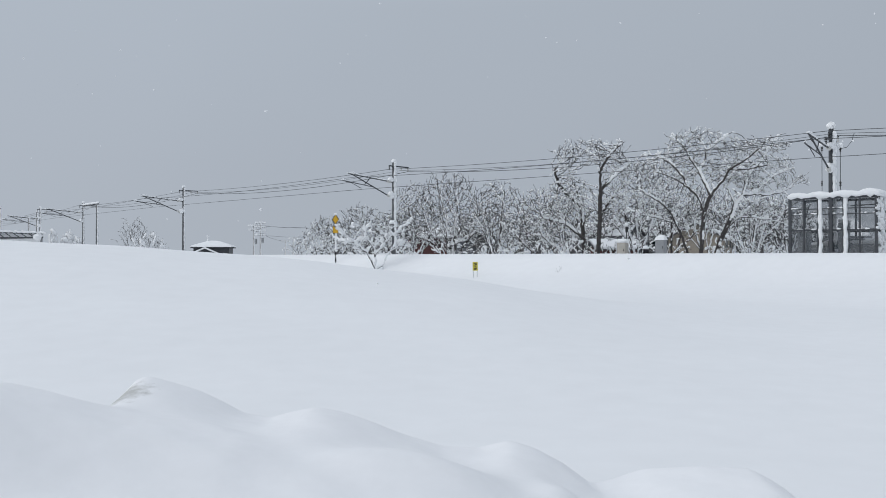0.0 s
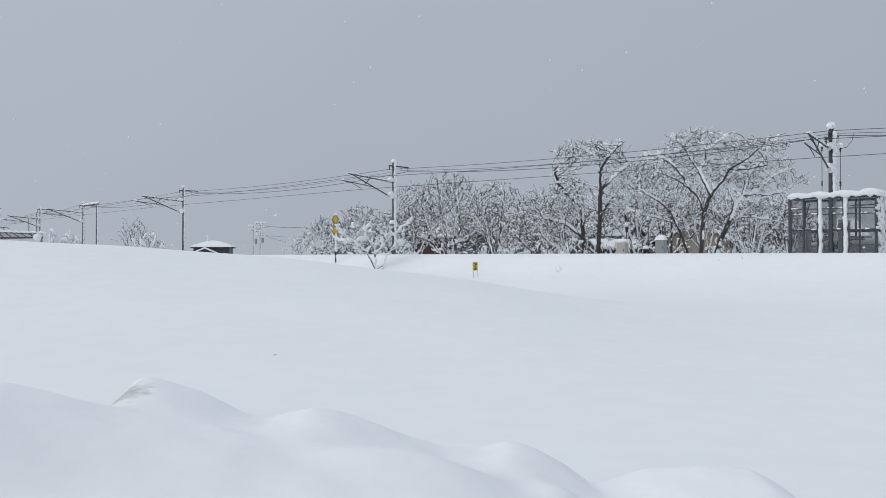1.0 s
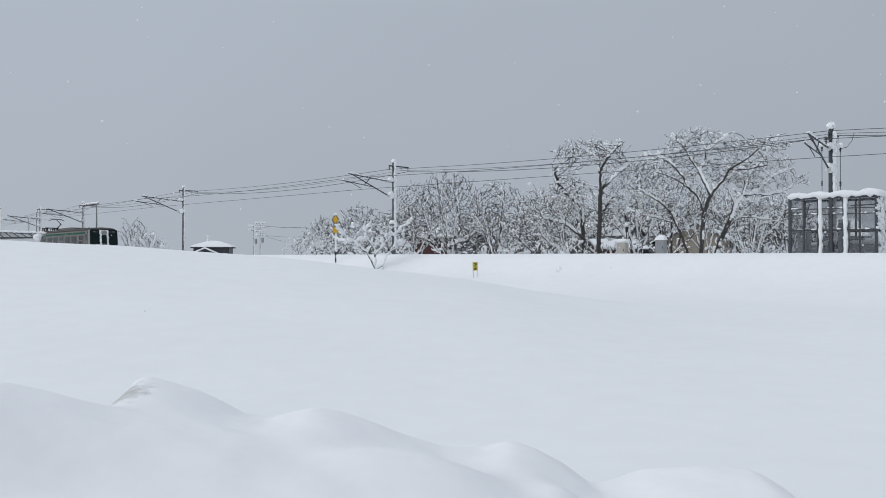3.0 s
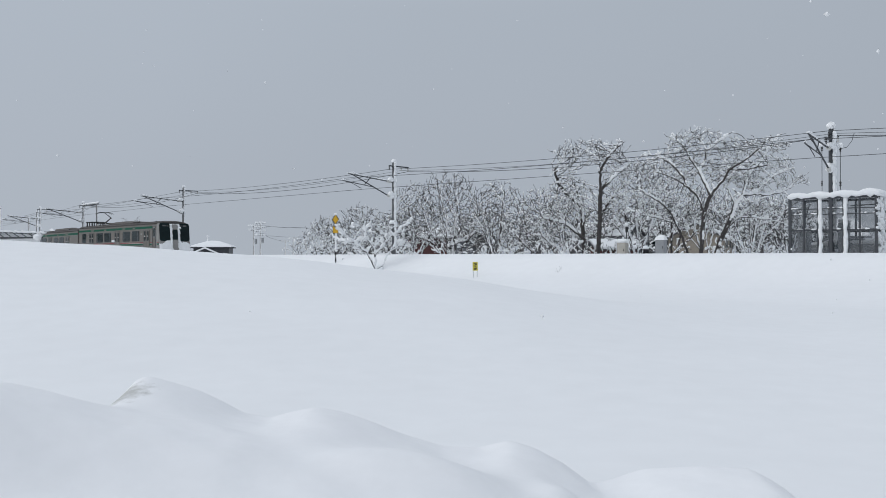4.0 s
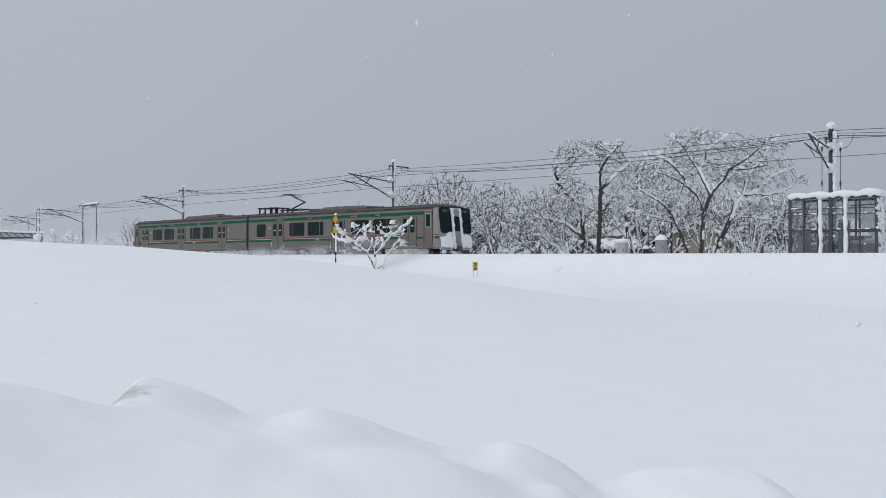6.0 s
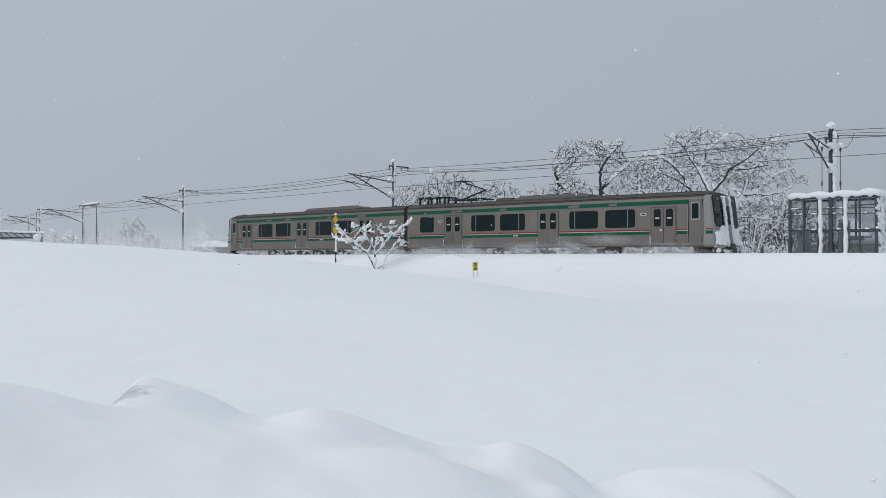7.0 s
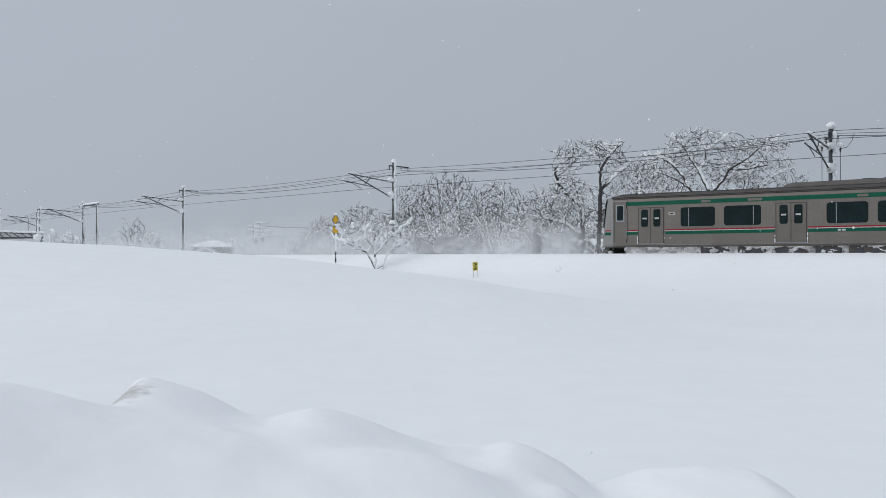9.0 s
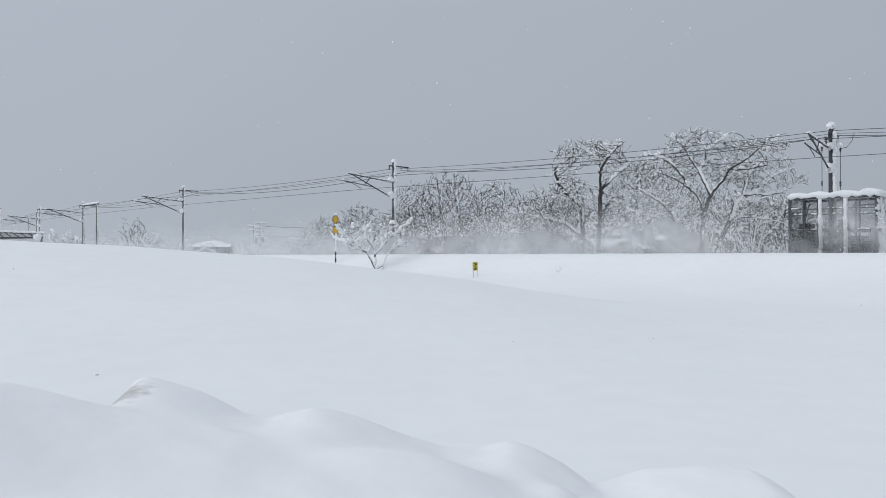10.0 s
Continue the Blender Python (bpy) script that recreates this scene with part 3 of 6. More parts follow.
        part("drip_rail", h, GALV, cab_door, "drip rail above the door")
        # destination display, vents and hatches
        for a, e in ((3.64, 3.95), (17.03, 17.34)):
            i = Shape()
            flat_panel(i, *sorted((X(a), X(e))), 2.33, 2.48, y, out, 0.0, 0.010)
            disp = part("display_frame", i, WHITE, car, "pale display frame")
            j = Shape()
            flat_panel(j, *sorted((X(a + 0.05), X(e - 0.05))), 2.37, 2.45, y, out, 0.0, 0.016)
            part("display", j, BLACK, disp, "dark display")
        for a, e in ((5.3, 5.75), (7.55, 8.2), (12.3, 12.75), (15.5, 16.3)):
            v = Shape()
            flat_panel(v, *sorted((X(a), X(e))), 2.90, 3.01, y, out, 0.0, 0.014)
            part("side_vent", v, STEEL, car, "grey vent in the green band")
        # operator's mark as plain pale bars
        for du, w in ((0.0, 0.12), (0.17, 0.15)):
            v = Shape()
            flat_panel(v, *sorted((X(11.5 + du), X(11.5 + du + w))), 1.42, 1.50, y, out, 0.0, 0.012)
            part("mark", v, WHITE, car, "small pale mark")
        # lower body edge
        v = Shape()
        flat_panel(v, *sorted((X(19.82), X(0.62))), 0.86, 0.875, y, out, 0.0, 0.010)
        part("body_seam", v, GALV, car)
    underfloor(car, X, rng)

    # roof equipment
    a0, a1 = (7.3, 12.3) if front else (9.0, 14.6)
    u = Shape()
    u.loft([[(X(a0), -0.92, 3.48), (X(a0), 0.92, 3.48), (X(a0), 0.80, 3.60), (X(a0), -0.80, 3.60)],
            [(X(a0 + 0.35), -0.95, 3.48), (X(a0 + 0.35), 0.95, 3.48), (X(a0 + 0.35), 0.82, 3.70), (X(a0 + 0.35), -0.82, 3.70)],
            [(X(a1 - 0.6), -0.95, 3.48), (X(a1 - 0.6), 0.95, 3.48), (X(a1 - 0.6), 0.82, 3.72), (X(a1 - 0.6), -0.82, 3.72)],
            [(X(a1), -0.92, 3.48), (X(a1), 0.92, 3.48), (X(a1), 0.8, 3.56), (X(a1), -0.8, 3.56)]])
    ac = part("air_conditioner", u, ROOF_BOX, roof, "long low roof cooling unit")
    for i in range(2):
        f = Shape()
        f.tube((X(a1 - 1.2 - i * 0.9), 0, 3.68), (X(a1 - 1.2 - i * 0.9), 0, 3.78), 0.34, n=16)
        part("fan_cowl", f, BLACK, ac, "round black fan cowl")
    for uu in (1.7, 5.5, 15.2, 18.6):
        f = Shape()
        f.tube((X(uu), -1.0, 3.45), (X(uu), -1.0, 3.56), 0.05, n=8)
        part("roof_stub", f, BLACK, roof)
    # corrugation ribs along the roof
    for yy in (-1.2, -0.95, 0.95, 1.2):
        f = Shape()
        zz = float(np.interp(abs(yy), [0.6, 1.15, 1.36], [3.53, 3.46, 3.37]))
        f.box(*sorted((X(19.82), X(0.9))), yy - 0.015, yy + 0.015, zz - 0.01, zz + 0.018)
        part("roof_rib", f, ROOF, roof)
    if front:
        # gangway to the next car
        g = Shape()
        for i in range(6):
            x0 = X(19.84) - i * 0.055
            g.box(x0 - 0.055, x0, -0.62 - 0.03 * (i % 2), 0.62 + 0.03 * (i % 2), 0.95, 3.15 + 0.03 * (i % 2))
        part("gangway_bellows", g, BLACK, car, "black ribbed gangway bellows")
        # black blocks added to fill the gap either side of the bellows
        g = Shape()
        g.box(X(19.84) - 0.26, X(19.84) - 0.02, -1.36, -0.66, 0.8, 3.28, 0.02)
        g.box(X(19.84) - 0.26, X(19.84) - 0.02, 0.66, 1.36, 0.8, 3.28, 0.02)
        part("gap_fill", g, BLACK, car, "black fill between the cars")
        # insulators and pantograph
        pf = Shape()
        for yy in (-0.55, 0.55):
            pf.box(X(17.15), X(14.75), yy - 0.04, yy + 0.04, 3.70, 3.77)
        for xx in (14.75, 15.95, 17.15):
            pf.box(X(xx) - 0.04, X(xx) + 0.04, -0.6, 0.6, 3.70, 3.77)
        panto = part("pantograph", pf, BLACK, roof, "raised single-arm pantograph on its frame")
        for xx in (14.85, 17.05):
            for yy in (-0.55, 0.55):
                i = Shape()
                for j in range(3):
                    i.tube((X(xx), yy, 3.5 + j * 0.07), (X(xx), yy, 3.56 + j * 0.07), 0.09, 0.05, 10)
                part("insulator", i, PORCELAIN, panto)
        i = Shape()
        i.tube((X(16.65), 0, 3.76), (X(14.90), 0, 4.27), 0.06, 0.05, 8)
        part("lower_arm", i, BLACK, panto)
        i = Shape()
        i.tube((X(14.90), 0, 4.27), (X(16.60), 0, 4.84), 0.045, 0.035, 8)
        i.tube((X(15.15), 0.2, 4.2), (X(16.55), 0.15, 4.72), 0.015, n=6)
        part("upper_arm", i, BLACK, panto)
        i = Shape()
        for xx in (16.4, 16.85):
            i.tube((X(xx), -0.5, 4.88), (X(xx), 0.5, 4.88), 0.03, n=6)
            for e in (-1, 1):
                i.tube((X(xx), e * 0.5, 4.88), (X(xx), e * 0.85, 4.72), 0.022, n=6)
        i.tube((X(16.40), 0, 4.86), (X(16.85), 0, 4.86), 0.025, n=6)
        part("collector_head", i, BLACK, panto, "dark collector head")
        for uu, h in ((19.45, 0.42), (18.75, 0.42), (18.05, 0.42), (17.45, 0.40)):
            i = Shape()
            for yy in (-0.75, 0.35):
                i.tube((X(uu), yy, 3.5), (X(uu), yy, 3.5 + h), 0.07, 0.06, 10)
            i.box(X(uu) - 0.12, X(uu) + 0.12, -0.85, 0.45, 3.5 + h - 0.02, 3.5 + h + 0.05)
            part("bus_insulator", i, BLACK, roof, "roof insulator post")
        i = Shape()
        i.tube((X(19.6), -0.65, 3.88), (X(17.2), -0.65, 3.86), 0.025, n=6)
        part("roof_bus_bar", i, WIRE, roof)
        i = Shape()
        i.box(*sorted((X(12.5), X(13.6))), -0.7, 0.7, 3.5, 3.68, 0.03)
        part("roof_box", i, ROOF_BOX, roof)
    return car


front_car = build_car(True)
rear_car = build_car(False)
V0, ACC = 17.00945, -0.09377


def rear_s(t):
    """How far along the line the tail of the train stands."""
    return V0 * (t - 7.5) + 0.5 * ACC * (t - 7.5) ** 2 + 0.4 * max(0.0, 4.5 - t) ** 2


def car_pose(s_mid):
    x0, y0, _ = line(s_mid - 6.9)
    x1, y1, _ = line(s_mid + 6.9)
    xm, ym, _ = line(s_mid)
    x, y = (x0 + x1) / 2 * 0.6 + xm * 0.4, (y0 + y1) / 2 * 0.6 + ym * 0.4
    low = -0.3 * min(1.0, max(0.0, (-25.0 - s_mid) / 30.0))      # the line dips a little far off
    return pose(x, y, low, 0, 0, math.degrees(math.atan2(y1 - y0, x1 - x0)))


# ---------------- rails, masts and wires ----------------
def swept(name, c, z, w, h, s0, s1, mat):
    sh = Shape()
    rings = []
    for s in np.arange(s0, s1, 3.0):
        x, y, th = line(s, c)
        nx_, ny_ = math.cos(th), math.sin(th)
        rings.append([(x - nx_ * w, y - ny_ * w, z), (x + nx_ * w, y + ny_ * w, z), (x + nx_ * w, y + ny_ * w, z + h), (x - nx_ * w, y - ny_ * w, z + h)])
    sh.loft(rings)
    return tagged(new(name, mesh_of(name, sh, mat)), "steel rail half buried in snow", "rail", "rails of the line")


for c in (-0.54, 0.54):
    swept("rail", c, 0.02, 0.035, 0.13, -160, 100, GALV)

MAST_S = [-119.8, -74.3, -54.4, -24.7, 5.7, 35.6, 65.5]
MAST_C = 3.0


def build_mast(s, top, kind, rng, dark=False):
    """Mast behind the track with its cantilever over the track."""
    m = beside(s, MAST_C)
    x, y, th = line(s, MAST_C)
    z0 = ground_at(x, y) - 0.3
    mast = thing("catenary_mast", "snow-caked overhead line mast beside the track", "catenary mast", "masts along the line", m)
    p = Shape()
    p.tube((0, 0, z0), (0, 0, top), 0.15, 0.115, 14)
    part("post", p, DARK_STEEL if dark else MAST_GREY, mast, "slim round mast", True)
    k = Shape()
    z = 1.2
    while z < top - 0.1:
        k.blob((0.115 + rng.uniform(-0.015, 0.02), 0.02, z), 0.14 if dark else 0.11 if s > 0 else 0.075, 0.13 if dark else 0.11 if s > 0 else 0.075, 0.34, rng, 0.2, 8, 5)
        z += rng.uniform(0.28, 0.42)
    part("stuck_snow", k, FRESH, mast, "strip of snow stuck to one side of the mast", True)
    k = Shape()
    k.blob((0, 0, top + 0.08), 0.24 if dark else 0.19, 0.22 if dark else 0.18, 0.2 if dark else 0.14, rng, 0.12, 10, 6)
    part("snow_cap", k, FRESH, mast, "rounded cap of snow", True)
    if kind == "plain":
        return mast
    # cantilever: towards the camera's side, over the track
    arm = Shape()
    arm.tube((0, 0, 5.52), (0, -4.2, 5.86), 0.04, 0.036, 8)
    top_tube = part("top_tube", arm, DARK_STEEL, mast)
    arm = Shape()
    arm.tube((0, 0, 4.36), (0, -3.9, 5.84), 0.045, 0.04, 8)
    part("bracket_tube", arm, DARK_STEEL, mast)
    arm = Shape()
    arm.tube((0, -1.9, 5.08), (0, -4.75, 5.38), 0.028, n=8)
    arm.tube((0, -2.2, 5.75), (0, -2.75, 5.18), 0.03, n=6)
    part("steady_tube", arm, DARK_STEEL, mast)
    arm = Shape()
    arm.tube((0, -4.6, 5.34), (0, -3.9, 5.25), 0.02, n=6)
    arm.tube((0, -3.9, 5.25), (0, -3.05, 4.93), 0.02, n=6)
    part("registration_arm", arm, DARK_STEEL, mast)
    for yy, zz, l in ((-0.35, 5.55, (0, -0.35, 0.03)), (-0.35, 4.49, (0, -0.32, 0.12))):
        i = Shape()
        for j in range(4):
            a = Vector((0, yy, zz)) + Vector(l) * (j / 4)
            i.tube(a, a + Vector(l) * 0.18, 0.10, 0.06, 10)
        part("insulator", i, PORCELAIN, mast)
    k = Shape()
    for j in range(10):
        f = j / 9
        if rng.random() < 0.92:
            k.blob((0, -4.1 * f, 5.585 + 0.33 * f), 0.065, 0.28, 0.055, rng, 0.25, 7, 4)
    k.blob((0, -0.2, 4.62), 0.22, 0.3, 0.25, rng, 0.2, 9, 5)
    k.blob((0, -0.25, 5.70), 0.18, 0.3, 0.16, rng, 0.2, 9, 5)
    k.blob((0, -4.6, 5.44), 0.06, 0.2, 0.06, rng, 0.2, 8, 5)
    k.blob((0, -3.8, 5.93), 0.08, 0.3, 0.08, rng, 0.2, 8, 5)
    part("arm_snow", k, FRESH, mast, "snow lying on the arms", True)
    if dark:
        xa = Shape()
        xa.box(-0.04, 0.04, -1.1, 1.0, 5.98, 6.06)
        part("cross_arm", xa, DARK_STEEL, mast, "short dark cross arm")
        xb = Shape()
        pts = [Vector((0.05, 0.9, 5.85)), Vector((0.25, 0.95, 5.66)), Vector((0.5, 1.0, 5.72)), Vector((0.75, 0.9, 6.0)), Vector((0.9, 0.75, 6.38))]
        for a_, b_ in zip(pts[:-1], pts[1:]):
            xb.tube(a_, b_, 0.014, n=6)
        pts = [Vector((0, -4.2, 5.98)), Vector((0, -4.0, 5.75)), Vector((0, -3.6, 5.6)), Vector((0, -3.0, 5.5))]
        for a_, b_ in zip(pts[:-1], pts[1:]):
            xb.tube(a_, b_, 0.014, n=6)
        part("jumper_cable", xb, WIRE, mast)
        for yy in (-1.0, 0.9):
            xi = Shape()
            for j in range(3):
                xi.tube((0, yy, 5.96 - j * 0.09), (0, yy, 5.90 - j * 0.09), 0.08, 0.05, 8)
            part("insulator", xi, BLACK, mast)
    # bracket for the feeder wires
    b = Shape()
    b.box(-0.04, 0.04, -0.45, 1.45, top - 0.32, top - 0.24)
    br = part("feeder_bracket", b, DARK_STEEL, mast)
    for yy in (-0.42, 0.75, 1.4):
        i = Shape()
        for j in range(3):
            i.tube((0, yy, top - 0.34 - j * 0.08), (0, yy, top - 0.40 - j * 0.08), 0.06, 0.04, 8)
        part("insulator", i, PORCELAIN if yy > 0 else BLACK, br)
    return mast


mast_rng = random.Random(4)
for s_, top_ in ((-74.3, 7.1), (-53.2, 6.7), (-24.7, 6.85), (5.7, 6.95), (35.6, 6.62), (65.5, 6.9)):
    build_mast(s_, top_, "arm", mast_rng, dark=(s_ == 35.6))
for s_, c_, top_ in ((-48.1, 3.0, 6.35), (-76.3, 3.2, 6.6), (-82.0, 3.2, 5.9), (-108.5, 3.0, 8.6)):
    k_ = build_mast(s_, top_, "plain", mast_rng)
    if s_ == -48.1:
        bm_ = Shape()
        bm_.box(-5.2, 0.5, -0.06, 0.06, 6.28, 6.42)
        beam_ = part("tie_beam", bm_, DARK_STEEL, k_)
        sn_ = Shape()
        for j in range(15):
            sn_.blob((-5.1 + j * 0.385, 0, 6.5), 0.4, 0.16, 0.12, mast_rng, 0.2, 8, 5)
        part("beam_snow", sn_, FRESH, beam_, "snow lying along the beam", True)


def wire(c_of, z_sup, sag, r, label, s0=-119.8, s1=65.5):
    sh = Shape()
    sup = [s for s in MAST_S if s0 <= s <= s1]
    pts = []
    for a, b in zip(sup[:-1], sup[1:]):
        n = 12
        for i in range(n):
            f = i / n
            x, y, th = line(a + (b - a) * f, c_of)
            pts.append(Vector((x, y, z_sup - sag * 4 * f * (1 - f))))
    x, y, th = line(sup[-1], c_of)
    pts.append(Vector((x, y, z_sup)))
    rings = []
    for i, p in enumerate(pts):
        d = (pts[min(i + 1, len(pts) - 1)] - pts[max(i - 1, 0)]).normalized()
        side_ = d.cross(Vector((0, 0, 1))).normalized()
        up = side_.cross(d)
        rings.append([p + (side_ * math.cos(k * math.pi / 2) + up * math.sin(k * math.pi / 2)) * r for k in range(4)])
    sh.loft(rings)
    return tagged(new("overhead_wire", mesh_of("overhead_wire", sh, WIRE)), label, "overhead wire", "wires along the line")


contact = wire(-0.05, 4.86, 0.04, 0.013, "thin contact wire above the track")
messenger = wire(-0.9, 5.62, 0.26, 0.014, "messenger wire hung from the mast arms")
wire(2.6, 6.42, 0.28, 0.014, "feeder wire along the mast tops")
wire(3.75, 6.42, 0.46, 0.011, "feeder wire along the mast tops")
wire(4.4, 6.38, 0.58, 0.017, "feeder wire along the mast tops")



# ---------------- trees ----------------
F = 1571.0
EYE_ROW = 456.0


def across(px, dist):
    return (px - 784.0) / F * dist


def level_at(py, dist):
    return EYE_Z + (EYE_ROW - py) / F * dist


def tubes(segs, n):
    """Tapered tubes for rows of x0 y0 z0 x1 y1 z1 r0 r1."""
    p0, p1, r0, r1 = segs[:, 0:3], segs[:, 3:6], segs[:, 6:7], segs[:, 7:8]
    d = p1 - p0
    d = d / np.maximum(np.linalg.norm(d, axis=1, keepdims=True), 1e-6)
    ref = np.where(np.abs(d[:, 2:3]) > 0.9, np.array([[1.0, 0, 0]]), np.array([[0, 0, 1.0]]))
    a = np.cross(d, ref)
    a = a / np.linalg.norm(a, axis=1, keepdims=True)
    b = np.cross(d, a)
    rings = []
    for p, r in ((p0 - d * r0 * 0.3, r0), (p1 + d * r1 * 0.3, r1)):
        for k in range(n):
            t = 2 * math.pi * (k + 0.5) / n
            rings.append(p + (a * math.cos(t) + b * math.sin(t)) * r)
    v = np.stack(rings, axis=1).reshape(-1, 3)
    base = np.arange(len(segs))[:, None] * (2 * n)
    faces = []
    for k in range(n):
        q = (k + 1) % n
        faces.append(np.stack([base[:, 0] + k, base[:, 0] + q, base[:, 0] + n + q, base[:, 0] + n + k], axis=1))
    return v, np.concatenate(faces)


def patches(p, seed, size):
    """Smooth uneven values of about 0 to 1 over space, for where snow has settled."""
    nr = np.random.RandomState(seed)
    out = np.zeros(len(p))
    for k in range(5):
        w = nr.normal(size=3) * (2.2 + 1.6 * k) / size
        out += np.sin(p @ w + nr.uniform(0, 6.28)) / (1 + 0.35 * k)
    return np.clip(0.5 + 0.24 * out, 0, 1)


def fill_crown(nr, crowns, n):
    """Points where twigs will reach: rows of x, z, half width, half height; denser near the upper skin of each crown."""
    area = np.array([c[2] * c[3] for c in crowns])
    which = nr.choice(len(crowns), n, p=area / area.sum())
    c = np.array(crowns)[which]
    u = nr.normal(size=(n, 3))
    u /= np.linalg.norm(u, axis=1, keepdims=True)
    rad = nr.rand(n, 1) ** 0.42
    u = u * rad
    u[:, 2] = np.where((u[:, 2] < -0.35) & (nr.rand(n) < 0.6), -u[:, 2], u[:, 2])
    return np.stack([c[:, 0] + u[:, 0] * c[:, 2], u[:, 1] * np.maximum(c[:, 2] * 0.75, 0.5), c[:, 1] + u[:, 2] * c[:, 3]], axis=1)


def grow(nr, limbs, goals, step, reach, kill, up=0.1, turns=70):
    """Nodes and parents of one tree: the given limbs, then twigs that grow towards the goals."""
    pos, par, left = [np.array(limbs[0][0], dtype=float)], [-1], [0.0]
    for limb in limbs:
        pts = [np.array(q, dtype=float) for q in limb]
        near = int(np.argmin([np.sum((q - pts[0]) ** 2) for q in pos]))
        if np.sum((pos[near] - pts[0]) ** 2) > 0.5:
            pos.append(pts[0])
            par.append(-1)
            left.append(0.0)
            near = len(pos) - 1
        start = len(pos)
        for a, b in zip(pts[:-1], pts[1:]):
            n = max(1, int(np.linalg.norm(b - a) / step))
            for i in range(n):
                pos.append(a + (b - a) * (i + 1) / n + nr.normal(size=3) * step * 0.11)
                par.append(near)
                near = len(pos) - 1
        left += [step * (len(pos) - i) for i in range(start, len(pos))]
    pos, par = np.array(pos), np.array(par)
    kids = np.bincount(par[par >= 0], minlength=len(par))
    best = np.full(len(goals), 1e9)
    idx = np.zeros(len(goals), dtype=int)
    fresh = np.arange(len(pos))
    for turn in range(turns):
        for k0 in range(0, len(fresh), 400):
            f = fresh[k0:k0 + 400]
            d = ((goals[:, None, :] - pos[f][None]) ** 2).sum(2)
            k = d.argmin(1)
            dk = d[np.arange(len(goals)), k]
            hit = dk < best
            best[hit], idx[hit] = dk[hit], f[k[hit]]
        live = best > kill * kill
        goals, best, idx = goals[live], best[live], idx[live]
        pull = best < reach * reach
        if not pull.any():
            break
        way = np.zeros_like(pos)
        at = idx[pull]
        g = goals[pull] - pos[at]
        g /= np.linalg.norm(g, axis=1, keepdims=True)
        come = pos[at] - pos[np.maximum(par[at], 0)]
        ahead = (g * come).sum(1) > 0.15 * np.linalg.norm(come, axis=1)      # twigs never turn back on themselves
        np.add.at(way, at[ahead], g[ahead])
        src = np.nonzero((np.abs(way).sum(1) > 0) & (kids < 4))[0]
        if not len(src):
            break
        w = way[src] / np.maximum(np.linalg.norm(way[src], axis=1, keepdims=True), 1e-6) + nr.normal(size=(len(src), 3)) * 0.16
        back = par[src] >= 0
        w[back] += 0.30 * (pos[src] - pos[np.maximum(par[src], 0)])[back] / step
        w[:, 2] += up
        w /= np.maximum(np.linalg.norm(w, axis=1, keepdims=True), 1e-6)
        fresh = np.arange(len(pos), len(pos) + len(src))
        pos = np.concatenate([pos, pos[src] + w * step])
        par = np.concatenate([par, src])
        kids = np.concatenate([kids, np.zeros(len(src), dtype=int)])
        kids[src] += 1
    return pos, par, kids, np.array(left)


